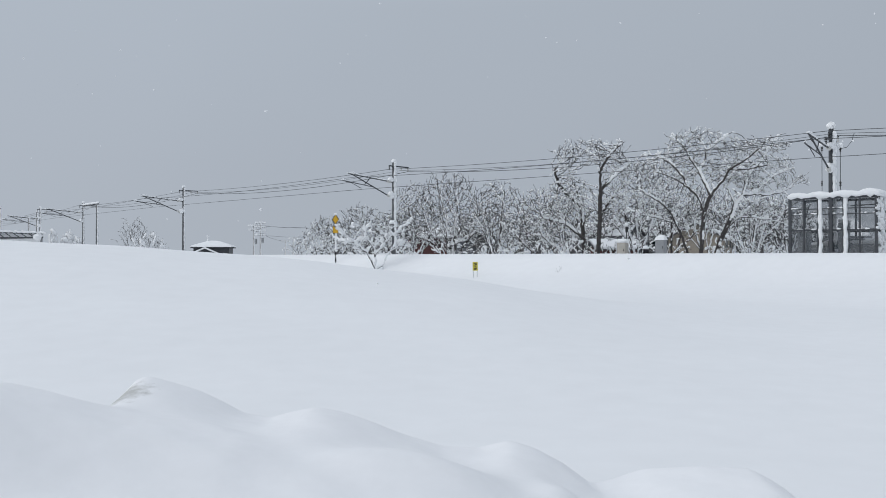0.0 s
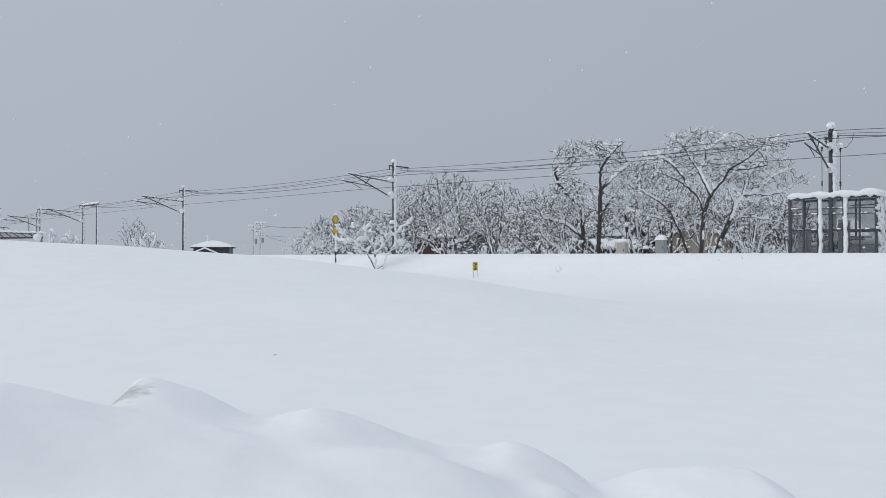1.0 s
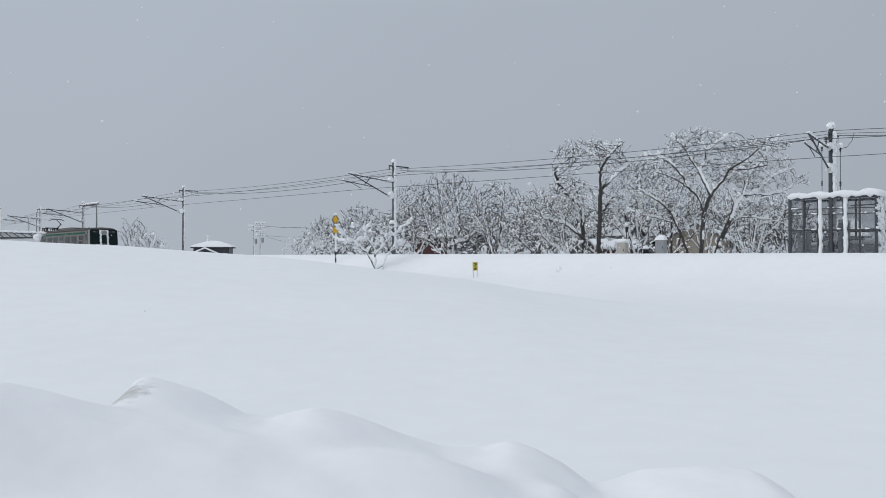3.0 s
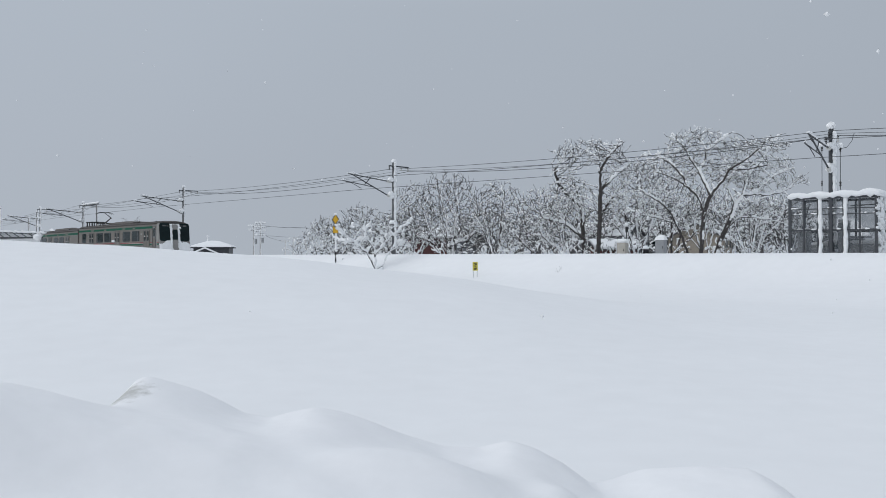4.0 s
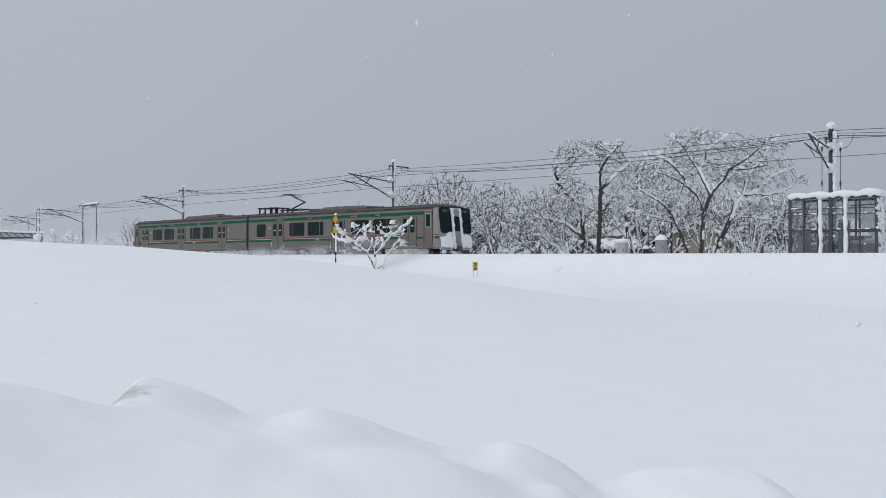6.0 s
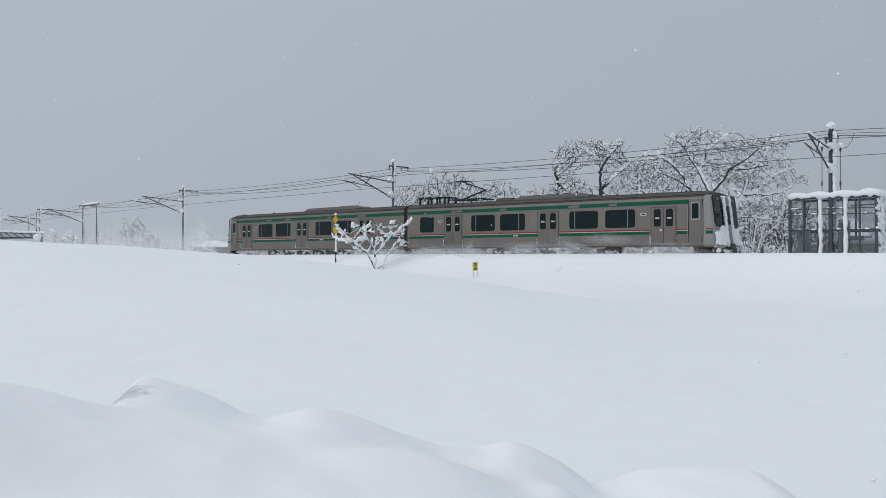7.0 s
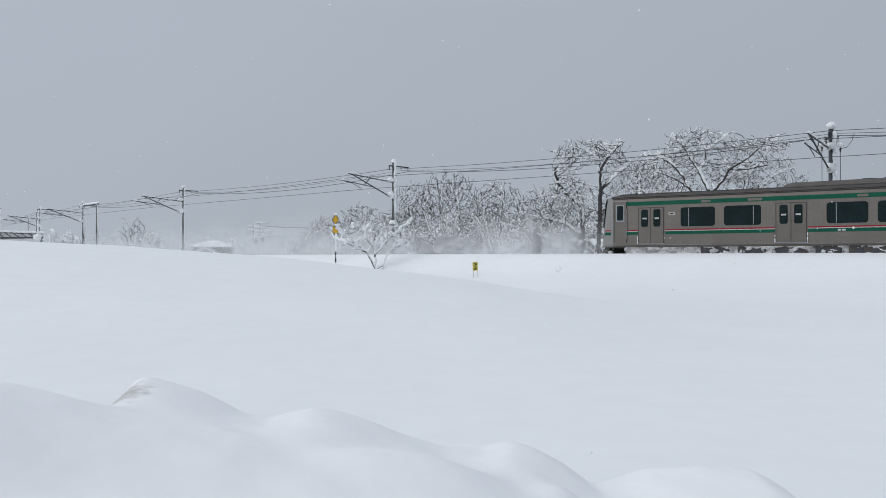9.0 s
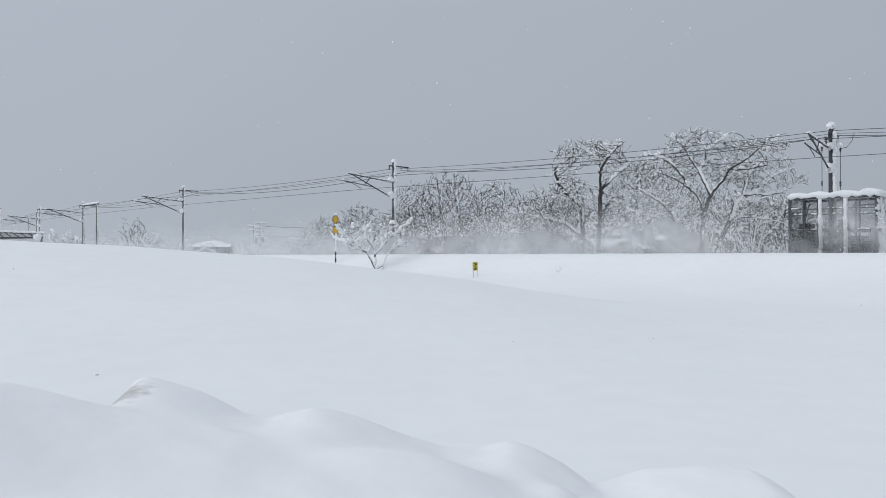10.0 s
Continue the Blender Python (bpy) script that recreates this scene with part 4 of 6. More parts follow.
def build_tree(name, seed, x, y, limbs, crowns, label, category, bark, goals=1500, step=0.22, tip=0.010, power=2.6, snow=1.0, heavy=0.0,
               windward=0.5, clumps=900, clump_size=0.10, tuft=2, group="", bury=0.3, up=0.1, r_most=0.22):
    """A bare tree under snow. Limbs are lines of points and crowns ellipses, in metres from the foot of the tree."""
    nr = np.random.RandomState(seed)
    low = ground_at(x, y) - bury
    pos, par, kids, left = grow(nr, limbs, fill_crown(nr, crowns, goals), step, 1.5 + step, step * 1.3, up)
    # two rounds of short straight twigs, on the ends and along the thin branches
    count = np.ones(len(pos))
    for i in range(len(pos) - 1, 0, -1):
        if par[i] >= 0:
            count[par[i]] += count[i]
    thin = np.nonzero((count < 14) & (par >= 0))[0]
    for k in range(tuft):
        e = thin[nr.rand(len(thin)) < (0.9 if k else 0.75)]
        d = pos[e] - pos[par[e]]
        d = d / np.maximum(np.linalg.norm(d, axis=1, keepdims=True), 1e-6)
        s_ = np.cross(d, nr.normal(size=d.shape))
        s_ /= np.maximum(np.linalg.norm(s_, axis=1, keepdims=True), 1e-6)
        d = d + s_ * nr.uniform(0.35, 1.0, (len(e), 1))
        d[:, 2] += 0.22
        d /= np.linalg.norm(d, axis=1, keepdims=True)
        first = len(pos)
        par = np.concatenate([par, e])
        pos = np.concatenate([pos, pos[e] + d * nr.uniform(0.12, 0.34, (len(e), 1))])
        thin = np.concatenate([thin[nr.rand(len(thin)) < 0.4], np.arange(first, len(pos))])
    r = np.zeros(len(pos))
    acc = np.zeros(len(pos))
    for i in range(len(pos) - 1, -1, -1):
        r[i] = max(acc[i], tip ** power) ** (1 / power)
        if par[i] >= 0:
            acc[par[i]] += r[i] ** power
    r = tip + (r_most - tip) * ((r - tip) / (r.max() - tip)) ** 1.2
    r[:len(left)] = np.maximum(r[:len(left)], np.minimum(0.014 + 0.09 * r_most * left, 0.6 * r_most))
    twig = par >= 0
    p = par[twig]
    segs = np.concatenate([pos[p], pos[twig], np.minimum(r[p], r[twig] * 1.3)[:, None], r[twig][:, None]], axis=1)
    tree = thing(name, label, category, group, pose(x, y, low))
    thick = segs[:, 6] > 0.04
    ob = new("trunk", raw_mesh("trunk", *tubes(segs[thick], 7), bark, True))
    ob.parent = tree
    ob = tagged(new("crown", raw_mesh("crown", *tubes(segs[~thick], 3), bark)), kind="stuff")
    ob.parent = tree
    # snow along the upper side of the branches, thick in some places and gone in others
    d = segs[:, 3:6] - segs[:, 0:3]
    flat = np.sqrt(np.maximum(0, 1 - (d[:, 2] / np.maximum(np.linalg.norm(d, axis=1), 1e-6)) ** 2))
    cover = np.clip(patches(pos, seed, 1.0) * 1.5 - 0.25 + heavy, 0, 1.3 + heavy) * nr.uniform(0.6, 1.3, len(pos))
    thick_snow = snow * (0.006 + 0.62 * np.minimum(r, 0.10)) * cover
    ra, rb = thick_snow[p] * (0.35 + 0.65 * flat), thick_snow[twig] * (0.35 + 0.65 * flat)
    keep = (np.maximum(ra, rb) > 0.011) & (flat > 0.25)
    ss = segs[keep].copy()
    ss[:, 2] += ss[:, 6] * 0.5 + ra[keep] * 0.7
    ss[:, 5] += ss[:, 7] * 0.5 + rb[keep] * 0.7
    ss[:, 6], ss[:, 7] = np.maximum(ra[keep], 0.004), np.maximum(rb[keep], 0.004)
    # snow driven onto one side of the thicker limbs
    wind = segs[segs[:, 6] > 0.026].copy()
    drift_ = np.clip((windward + 0.3 - patches(wind[:, 0:3], seed + 1, 2.6)) * 2.4, 0, 1)
    wind, drift_ = wind[drift_ > 0.05], drift_[drift_ > 0.05]
    wr = wind[:, 6:7] * (0.80 + 0.15 * nr.rand(len(wind), 1)) * drift_[:, None] ** 0.5
    wind[:, 0:3] += np.array([[0.12, -0.58, 0.38]]) * wind[:, 6:7]
    wind[:, 3:6] += np.array([[0.12, -0.58, 0.38]]) * wind[:, 7:8]
    wind[:, 6:7], wind[:, 7:8] = wr, wr * 0.95
    big = ss[:, 6] > 0.03
    ob = tagged(new("branch_snow", raw_mesh("branch_snow", *tubes(np.concatenate([ss[big], wind]), 6), FRESH, True)), "white snow lying along the branches", kind="stuff")
    ob.parent = tree
    ob = tagged(new("twig_snow", raw_mesh("twig_snow", *tubes(ss[~big], 3), FRESH, True)), "thin lines of snow on the twigs", kind="stuff")
    ob.parent = tree
    # lumps caught in the twigs and wedged in the forks
    forks = np.nonzero((kids >= 2) & (r[:len(kids)] > 0.028) & (pos[:len(kids), 2] > 0.8))[0]
    pick = np.nonzero((flat > 0.3) & (segs[:, 6] > tip * 1.04))[0]
    w = patches(segs[pick, 0:3], seed + 2, 0.9) ** 2 + 0.02
    pick = nr.choice(pick, clumps, p=w / w.sum())
    f_ = nr.rand(clumps, 1)
    c = np.concatenate([segs[pick, 0:3] * f_ + segs[pick, 3:6] * (1 - f_), pos[forks] + np.array([[0, 0, 0.07]])])
    along = np.concatenate([d[pick], pos[forks] - pos[np.maximum(par[forks], 0)] + np.array([[0.01, 0, 0]])])
    along /= np.maximum(np.linalg.norm(along, axis=1, keepdims=True), 1e-6)
    sz = np.concatenate([clump_size * (0.4 + 1.3 * nr.rand(clumps, 1) ** 3), (0.07 + 1.3 * np.minimum(r[forks], 0.1))[:, None] * nr.uniform(0.7, 1.3, (len(forks), 1))])
    cross = np.stack([-along[:, 1], along[:, 0], 0 * along[:, 0]], 1) + np.array([[0.02, 0.02, 0]])
    ring = [(math.cos(k * 1.0472), math.sin(k * 1.0472), 0.0) for k in range(6)]
    dirs = np.array([(a * 0.95, b * 0.95, -0.28) for a, b, _ in ring] + [(a * 0.62, b * 0.62, 0.42) for a, b, _ in ring] + [(0, 0, 0.68), (0, 0, -0.45)])
    off = 1.3 * dirs[None, :, 0:1] * along[:, None, :] + 0.7 * dirs[None, :, 1:2] * cross[:, None, :] + dirs[None, :, 2:3] * np.array([[[0, 0, 1.0]]])
    v = (c[:, None, :] + off * sz[:, :, None] * (0.65 + 0.7 * nr.rand(len(c), 14, 1)) + np.array([0, 0, 0.03])).reshape(-1, 3)
    tri = []
    for k in range(6):
        q = (k + 1) % 6
        tri += [(k, q, q + 6), (k, q + 6, k + 6), (k + 6, q + 6, 12), (q, k, 13)]
    faces = (np.arange(len(c))[:, None, None] * 14 + np.array(tri)[None]).reshape(-1, 3)
    ob = tagged(new("clinging_snow", raw_mesh("clinging_snow", v, faces, FRESH, True)), "soft lumps of snow caught in the twigs", kind="stuff")
    ob.parent = tree
    return tree


def bushy(seed, height, width, stems, shift=0.0):
    """Leaning stems that fork once, and a domed crown in a few overlapping clouds."""
    rng = random.Random(seed)
    limbs = []
    for k in range(stems):
        f = (k + 0.5) / stems * 2 - 1 + rng.uniform(-0.2, 0.2)
        x0, dy = f * 0.25, rng.uniform(-0.25, 0.25) * width
        x1, x2, x3 = f * width * 0.13, shift * 0.5 + f * width * 0.25 + rng.uniform(-0.3, 0.3), shift + f * width * 0.34
        h = height * rng.uniform(0.62, 0.85) * (1 - 0.2 * abs(f))
        limbs.append([(x0, 0, 0), (x1, dy * 0.2, h * 0.25), (x2, dy * 0.6, h * 0.6), (x3, dy, h)])
        limbs.append([(x1, dy * 0.2, h * 0.25), (x1 + f * width * 0.18 + rng.uniform(-0.5, 0.5), -dy * 0.4, h * 0.5), (x2 + f * width * 0.2, -dy, h * 0.72)])
    crowns = [(shift, height * 0.66, width * 0.36, height * 0.33)]
    for k in range(5):
        f = k / 2 - 1
        crowns.append((shift + f * width * 0.36, height * (0.60 - 0.20 * abs(f)) + rng.uniform(-0.05, 0.08) * height, width * 0.17, height * rng.uniform(0.2, 0.3)))
    return limbs, crowns


def limbs_of(dist, foot, low, rows):
    """Limb lines given by bearing and level, brought to metres from the foot of the tree; each drifts a little in depth."""
    out = []
    ends = {}
    for k, row in enumerate(rows):
        y0 = ends.get(row[0], 0.0)
        drift = (-0.35, 0.42, -0.15, 0.30, -0.45, 0.12, 0.5)[k % 7]
        pts, run = [], 0.0
        for i, (a, b) in enumerate(row):
            if i:
                run += math.hypot(a - row[i - 1][0], b - row[i - 1][1]) * dist / F
            yy = y0 + drift * run
            ends.setdefault((a, b), yy)
            pts.append((across(a, dist) - across(foot, dist), yy, level_at(b, dist) - low))
        out.append(pts)
    return out


def crowns_of(dist, foot, low, rows):
    return [(across(a, dist) - across(foot, dist), level_at(b, dist) - low, w * dist / F, h * dist / F) for a, b, w, h in rows]


GROVE = [  # bearing, distance, top, left and right edge of the crown, stems, snow, seed
    (570, 84, 384, 528, 625, 3, 1.3, 1),
    (640, 82, 362, 572, 705, 3, 1.1, 2),
    (735, 80, 322, 672, 790, 3, 0.9, 3),
    (800, 78, 301, 715, 875, 4, 0.9, 4),
    (880, 76, 318, 805, 955, 3, 0.9, 5),
    (950, 72, 330, 890, 1015, 3, 1.25, 6),
    (1000, 68, 322, 930, 1060, 3, 1.2, 8),
    (1130, 66, 278, 1070, 1205, 3, 1.4, 9),
    (1190, 70, 303, 1130, 1262, 3, 1.45, 14),
    (1252, 74, 325, 1195, 1320, 3, 1.5, 16),
    (1330, 66, 320, 1262, 1405, 3, 1.35, 12),
    (1392, 68, 338, 1335, 1440, 3, 1.1, 13),
    (690, 79, 372, 640, 745, 3, 1.1, 15),
]

LIMBS_WIDE = [
    [(1239, 472), (1237, 415), (1237, 378), (1245, 348)],
    [(1245, 348), (1237, 325), (1231, 305), (1219, 285), (1212, 265), (1198, 247)],
    [(1231, 305), (1240, 287), (1243, 270), (1262, 255), (1282, 240)],
    [(1243, 270), (1230, 250), (1222, 238)],
    [(1245, 348), (1262, 325), (1270, 307), (1295, 290), (1312, 274), (1322, 261), (1342, 253)],
    [(1270, 307), (1300, 306), (1338, 298)],
    [(1270, 307), (1262, 285), (1254, 266)],
    [(1237, 378), (1225, 353), (1205, 338), (1185, 325), (1162, 316), (1138, 312)],
    [(1205, 338), (1195, 312), (1180, 292), (1163, 282)],
    [(1224, 472), (1206, 422), (1193, 396), (1180, 373), (1162, 358), (1140, 346), (1122, 336)],
    [(1193, 396), (1165, 387), (1138, 380)],
]
CROWNS_WIDE = [(1235, 254, 56, 26), (1158, 296, 40, 28), (1205, 292, 55, 36), (1308, 268, 50, 20), (1156, 340, 40, 24), (1285, 305, 50, 30), (1140, 376, 30, 14)]

LIMBS_LEANING = [
    [(1261, 472), (1270, 425), (1278, 405), (1284, 387), (1289, 364), (1301, 348)],
    [(1301, 348), (1322, 346), (1352, 347), (1380, 340), (1405, 329)],
    [(1278, 405), (1300, 385), (1320, 365), (1340, 352)],
    [(1301, 348), (1306, 325), (1320, 305), (1340, 285), (1356, 264)],
    [(1300, 385), (1335, 389), (1368, 396)],
    [(1322, 346), (1338, 330), (1362, 312), (1392, 300)],
    [(1289, 364), (1280, 335), (1290, 312)],
]
CROWNS_LEANING = [(1345, 262, 52, 18), (1372, 290, 40, 17), (1398, 322, 36, 14), (1330, 312, 44, 28), (1350, 376, 38, 20), (1300, 308, 36, 22)]

LIMBS_SLIM = [
    [(1057, 472), (1057, 400), (1056, 370), (1055, 340), (1052, 310), (1050, 285), (1041, 265)],
    [(1035, 472), (1036, 405), (1037, 362), (1029, 330), (1020, 308), (1014, 278)],
    [(1057, 390), (1070, 370), (1086, 345)],
    [(1052, 310), (1066, 285), (1085, 266), (1096, 257)],
    [(1037, 362), (1010, 345), (990, 322), (983, 300)],
    [(1036, 425), (1002, 396), (962, 386)],
    [(1055, 340), (1078, 318), (1100, 300), (1118, 288)],
    [(1014, 278), (996, 264), (980, 258)],
]
CROWNS_SLIM = [(1045, 272, 64, 25), (1108, 305, 28, 28), (1003, 296, 30, 38), (1085, 288, 32, 36), (1012, 352, 46, 40), (1084, 352, 36, 36), (975, 382, 40, 26)]


def build_grove():
    for foot, dist, limbs, crowns, seed, goals, wind, label in (
            (1239, 57.0, LIMBS_WIDE, CROWNS_WIDE, 10, 5200, 0.10, "tall spreading bare tree with snow along dark limbs"),
            (1261, 58.5, LIMBS_LEANING, CROWNS_LEANING, 11, 4200, 0.70, "tall leaning bare tree, its trunk plastered with snow"),
            (1057, 63.0, LIMBS_SLIM, CROWNS_SLIM, 7, 4400, 0.14, "slim bare tree with upright dark stems and snow")):
        x = across(foot, dist)
        low = ground_at(x, dist) - 0.3
        build_tree("tree", seed, x, dist, limbs_of(dist, foot, low, limbs), crowns_of(dist, foot, low, crowns), label, "tree", BARK, goals, 0.18,
                   tip=0.0110, power=2.2, snow=1.2, windward=wind, clumps=3000, clump_size=0.082, tuft=4, group="trees behind the track", up=0.2, r_most=0.15)
    for px, dist, top, left, right, stems, snow, seed in GROVE:
        x = across(px, dist)
        height = level_at(top, dist) - ground_at(x, dist) + 0.3
        limbs, crowns = bushy(seed, height, (right - left) / F * dist, stems, across((left + right) / 2, dist) - x)
        build_tree("tree", seed, x, dist, limbs, crowns, "bare bushy tree thick with snow behind the track", "tree", BARK, 3300, 0.21, tip=0.0140, power=2.2,
                   snow=0.70 * snow, heavy=-0.05, clumps=1000, clump_size=0.075 * snow, tuft=4, group="trees behind the track", up=0.12, r_most=0.15)
    # a second row farther back
    rng = random.Random(31)
    for i, px in enumerate(range(596, 1440, 33)):
        dist = rng.uniform(86, 92)
        if 745 < px < 790:
            continue
        x = across(px, dist)
        kind_ = (i % 3) if px > 700 else 3
        if kind_ not in grove:
            limbs, crowns = bushy(200 + kind_, 3.2 if kind_ == 3 else 5.6, 4.6 if kind_ == 3 else 7.5, 3)
            grove[kind_] = build_tree("tree", 200 + kind_, x, dist, limbs, crowns, "bare bushy tree thick with snow behind the track", "tree", BARK_GREY,
                                      1100, 0.28, tip=0.022, power=2.2, snow=0.4, heavy=-0.15, clumps=200, clump_size=0.10, tuft=4, group="trees behind the track")
            continue
        src = grove[kind_]
        copy_thing(src, pose(x, dist, ground_at(x, dist) - 0.4, 0, 0, rng.uniform(120, 240))).scale = (1.0, 1.0, 0.85 if px < 1000 else 1.1)


grove = {}
build_grove()


def build_shrubs():
    rng = random.Random(21)
    for i in range(17):
        px = 545 + i * 53 + rng.uniform(-12, 12)
        if 740 < px < 795 or 1200 < px < 1290:
            continue
        dist = rng.uniform(66, 76) if px < 1000 else rng.uniform(60, 64)
        x = across(px, dist)
        limbs, crowns = bushy(100 + i, rng.uniform(1.5, 2.3), rng.uniform(2.8, 4.2), 4)
        build_tree("shrub", 100 + i, x, dist, limbs, crowns, "low bare shrub weighed down with snow", "shrub", BARK, 420, 0.2, tip=0.014, power=2.2, snow=1.05,
                   heavy=0.0, clumps=240, clump_size=0.10, group="shrubs under the trees", r_most=0.06)
    # farther scrub seen to the left
    for px, dist, top, w, seed, stems, fill, lump in ((236, 97, 384, 4.6, 61, 7, 260, 0.10), (262, 96, 414, 3.6, 66, 6, 420, 0.34), (282, 99, 416, 2.0, 62, 5, 160, 0.2),
                                                      (94, 150, 406, 2.2, 63, 3, 160, 0.42), (122, 152, 409, 3.4, 64, 4, 220, 0.45), (138, 150, 418, 2.4, 65, 4, 160, 0.40)):
        x = across(px, dist)
        limbs, crowns = bushy(seed, level_at(top, dist) - ground_at(x, dist) + 0.3, w, stems)
        build_tree("bush", seed, x, dist, limbs, crowns, "snowy bare bush beyond the railway", "bush", BARK_GREY, fill, 0.3, tip=0.016, snow=1.5,
                   heavy=0.3, clumps=150, clump_size=lump, up=0.5, group="bushes beyond the line", r_most=0.07)


build_shrubs()


def build_small_tree():
    """Small tree in front of the track, bent under thick snow."""
    foot, dist = 665, 52.0
    x = across(foot, dist)
    low = ground_at(x, dist) - 0.1
    limbs = limbs_of(dist, foot, low, [
        [(665, 477), (657, 460), (650, 448), (638, 437), (624, 428), (611, 413), (601, 404)],
        [(664, 477), (663, 452), (662, 440), (666, 420), (669, 401)],
        [(662, 440), (650, 426), (640, 412), (629, 399)],
        [(663, 452), (680, 431), (695, 416), (709, 402), (722, 394)],
        [(680, 431), (690, 414), (691, 398)],
        [(677, 477), (680, 461), (690, 446), (701, 430), (716, 406)],
        [(624, 428), (606, 426), (592, 422)],
        [(650, 448), (631, 441), (616, 430)],
        [(690, 446), (705, 436), (722, 428)],
    ])
    crowns = crowns_of(dist, foot, low, [(640, 412, 42, 16), (695, 412, 36, 18), (662, 428, 40, 14)])
    build_tree("small_tree", 77, x, dist, limbs, crowns, "small bare tree bent under thick white snow", "tree", BARK, 150, 0.22, tip=0.011, power=2.0,
               snow=4.0, heavy=0.2, windward=0.1, clumps=170, clump_size=0.15, tuft=1, bury=0.1, r_most=0.07)


build_small_tree()


# ---------------- signs and small equipment ----------------
def build_plough_marker():
    x, y = across(594, 56), 56.0
    z = ground_at(x, y)
    m = thing("snow_plough_marker", "yellow diamond snow plough marker on a banded post", "railway sign", m=pose(x, y, z))
    p = Shape()
    p.tube((0, 0, -0.5), (0, 0, 2.75), 0.04, n=10)
    part("post", p, CONCRETE, m, "slim white-caked post", True)
    for k in range(2):
        b = Shape()
        b.tube((0, 0, 0.05 + k * 0.42), (0, 0, 0.28 + k * 0.42), 0.05, n=10)
        part("band", b, BLACK, m, "dark painted band")
    b = Shape()
    b.plate([(-0.185, 2.72), (0, 2.44), (0.185, 2.72), (0, 3.0)], -0.075, -0.045)
    part("diamond_board", b, YELLOW, m, "yellow diamond board with a dark edge")
    b = Shape()
    b.plate([(-0.225, 2.72), (0, 2.38), (0.225, 2.72), (0, 3.06)], -0.045, -0.035)
    part("board_edge", b, BLACK, m)
    b = Shape()
    b.plate([(-0.15, 1.86), (0.15, 1.86), (0.15, 2.30), (0.0, 2.20), (-0.15, 2.30)], -0.075, -0.045)
    part("notched_board", b, YELLOW, m, "yellow board with a notched top")
    b = Shape()
    b.plate([(-0.185, 1.82), (0.185, 1.82), (0.185, 2.34), (0.0, 2.25), (-0.185, 2.34)], -0.045, -0.035)
    part("board_edge", b, BLACK, m)
    rng = random.Random(3)
    k = Shape()
    for i in range(12):
        k.blob((0.02, -0.02, 0.75 + i * 0.1), 0.06, 0.06, 0.10, rng, 0.2, 7, 4)
    k.blob((0.08, -0.06, 2.36), 0.14, 0.10, 0.08, rng, 0.25, 9, 5)
    k.blob((0, -0.04, 3.05), 0.10, 0.07, 0.07, rng, 0.2, 8, 5)
    part("stuck_snow", k, FRESH, m, "snow stuck to post and boards", True)


def build_field_sign():
    x, y = across(841, 46), 46.0
    z = ground_at(x, y)
    m = thing("field_sign", "small yellow notice board on two thin legs in snow", "sign", m=pose(x, y, z))
    b = Shape()
    b.box(-0.135, 0.135, -0.015, 0.015, 0.34, 0.78)
    board = part("board", b, LEMON, m, "yellow board with dark markings")
    for zz, w, dx in ((0.72, 0.16, 0), (0.66, 0.1, 0.03), (0.585, 0.14, -0.02), (0.53, 0.09, 0.02), (0.46, 0.15, 0), (0.41, 0.12, 0)):
        t = Shape()
        t.box(dx - w / 2, dx + w / 2, -0.021, -0.014, zz - 0.018, zz + 0.018)
        part("dark_bar", t, BLACK, board)
    for xx in (-0.1, 0.1):
        l = Shape()
        l.tube((xx, 0.02, -0.3), (xx, 0.02, 0.5), 0.012, n=6)
        part("leg", l, GALV, m)
    # thin stems poking through the snow
    for px, dist in ((986, 44), (991, 44.2)):
        gx, gy = across(px, dist), dist
        g = Shape()
        gz = ground_at(gx, gy)
        rng = random.Random(px)
        for i in range(3):
            g.tube((rng.uniform(-0.1, 0.1), 0, gz - 0.1), (rng.uniform(-0.2, 0.2), rng.uniform(-0.1, 0.1), gz + rng.uniform(0.10, 0.22)), 0.006, 0.004, 4)
        ob = new("dry_stems", mesh_of("dry_stems", g, BARK_GREY))
        ob.location = (gx, gy, 0)
        tagged(ob, "dry weed stems poking out of the snow", "plant", "dry stems", kind="stuff")


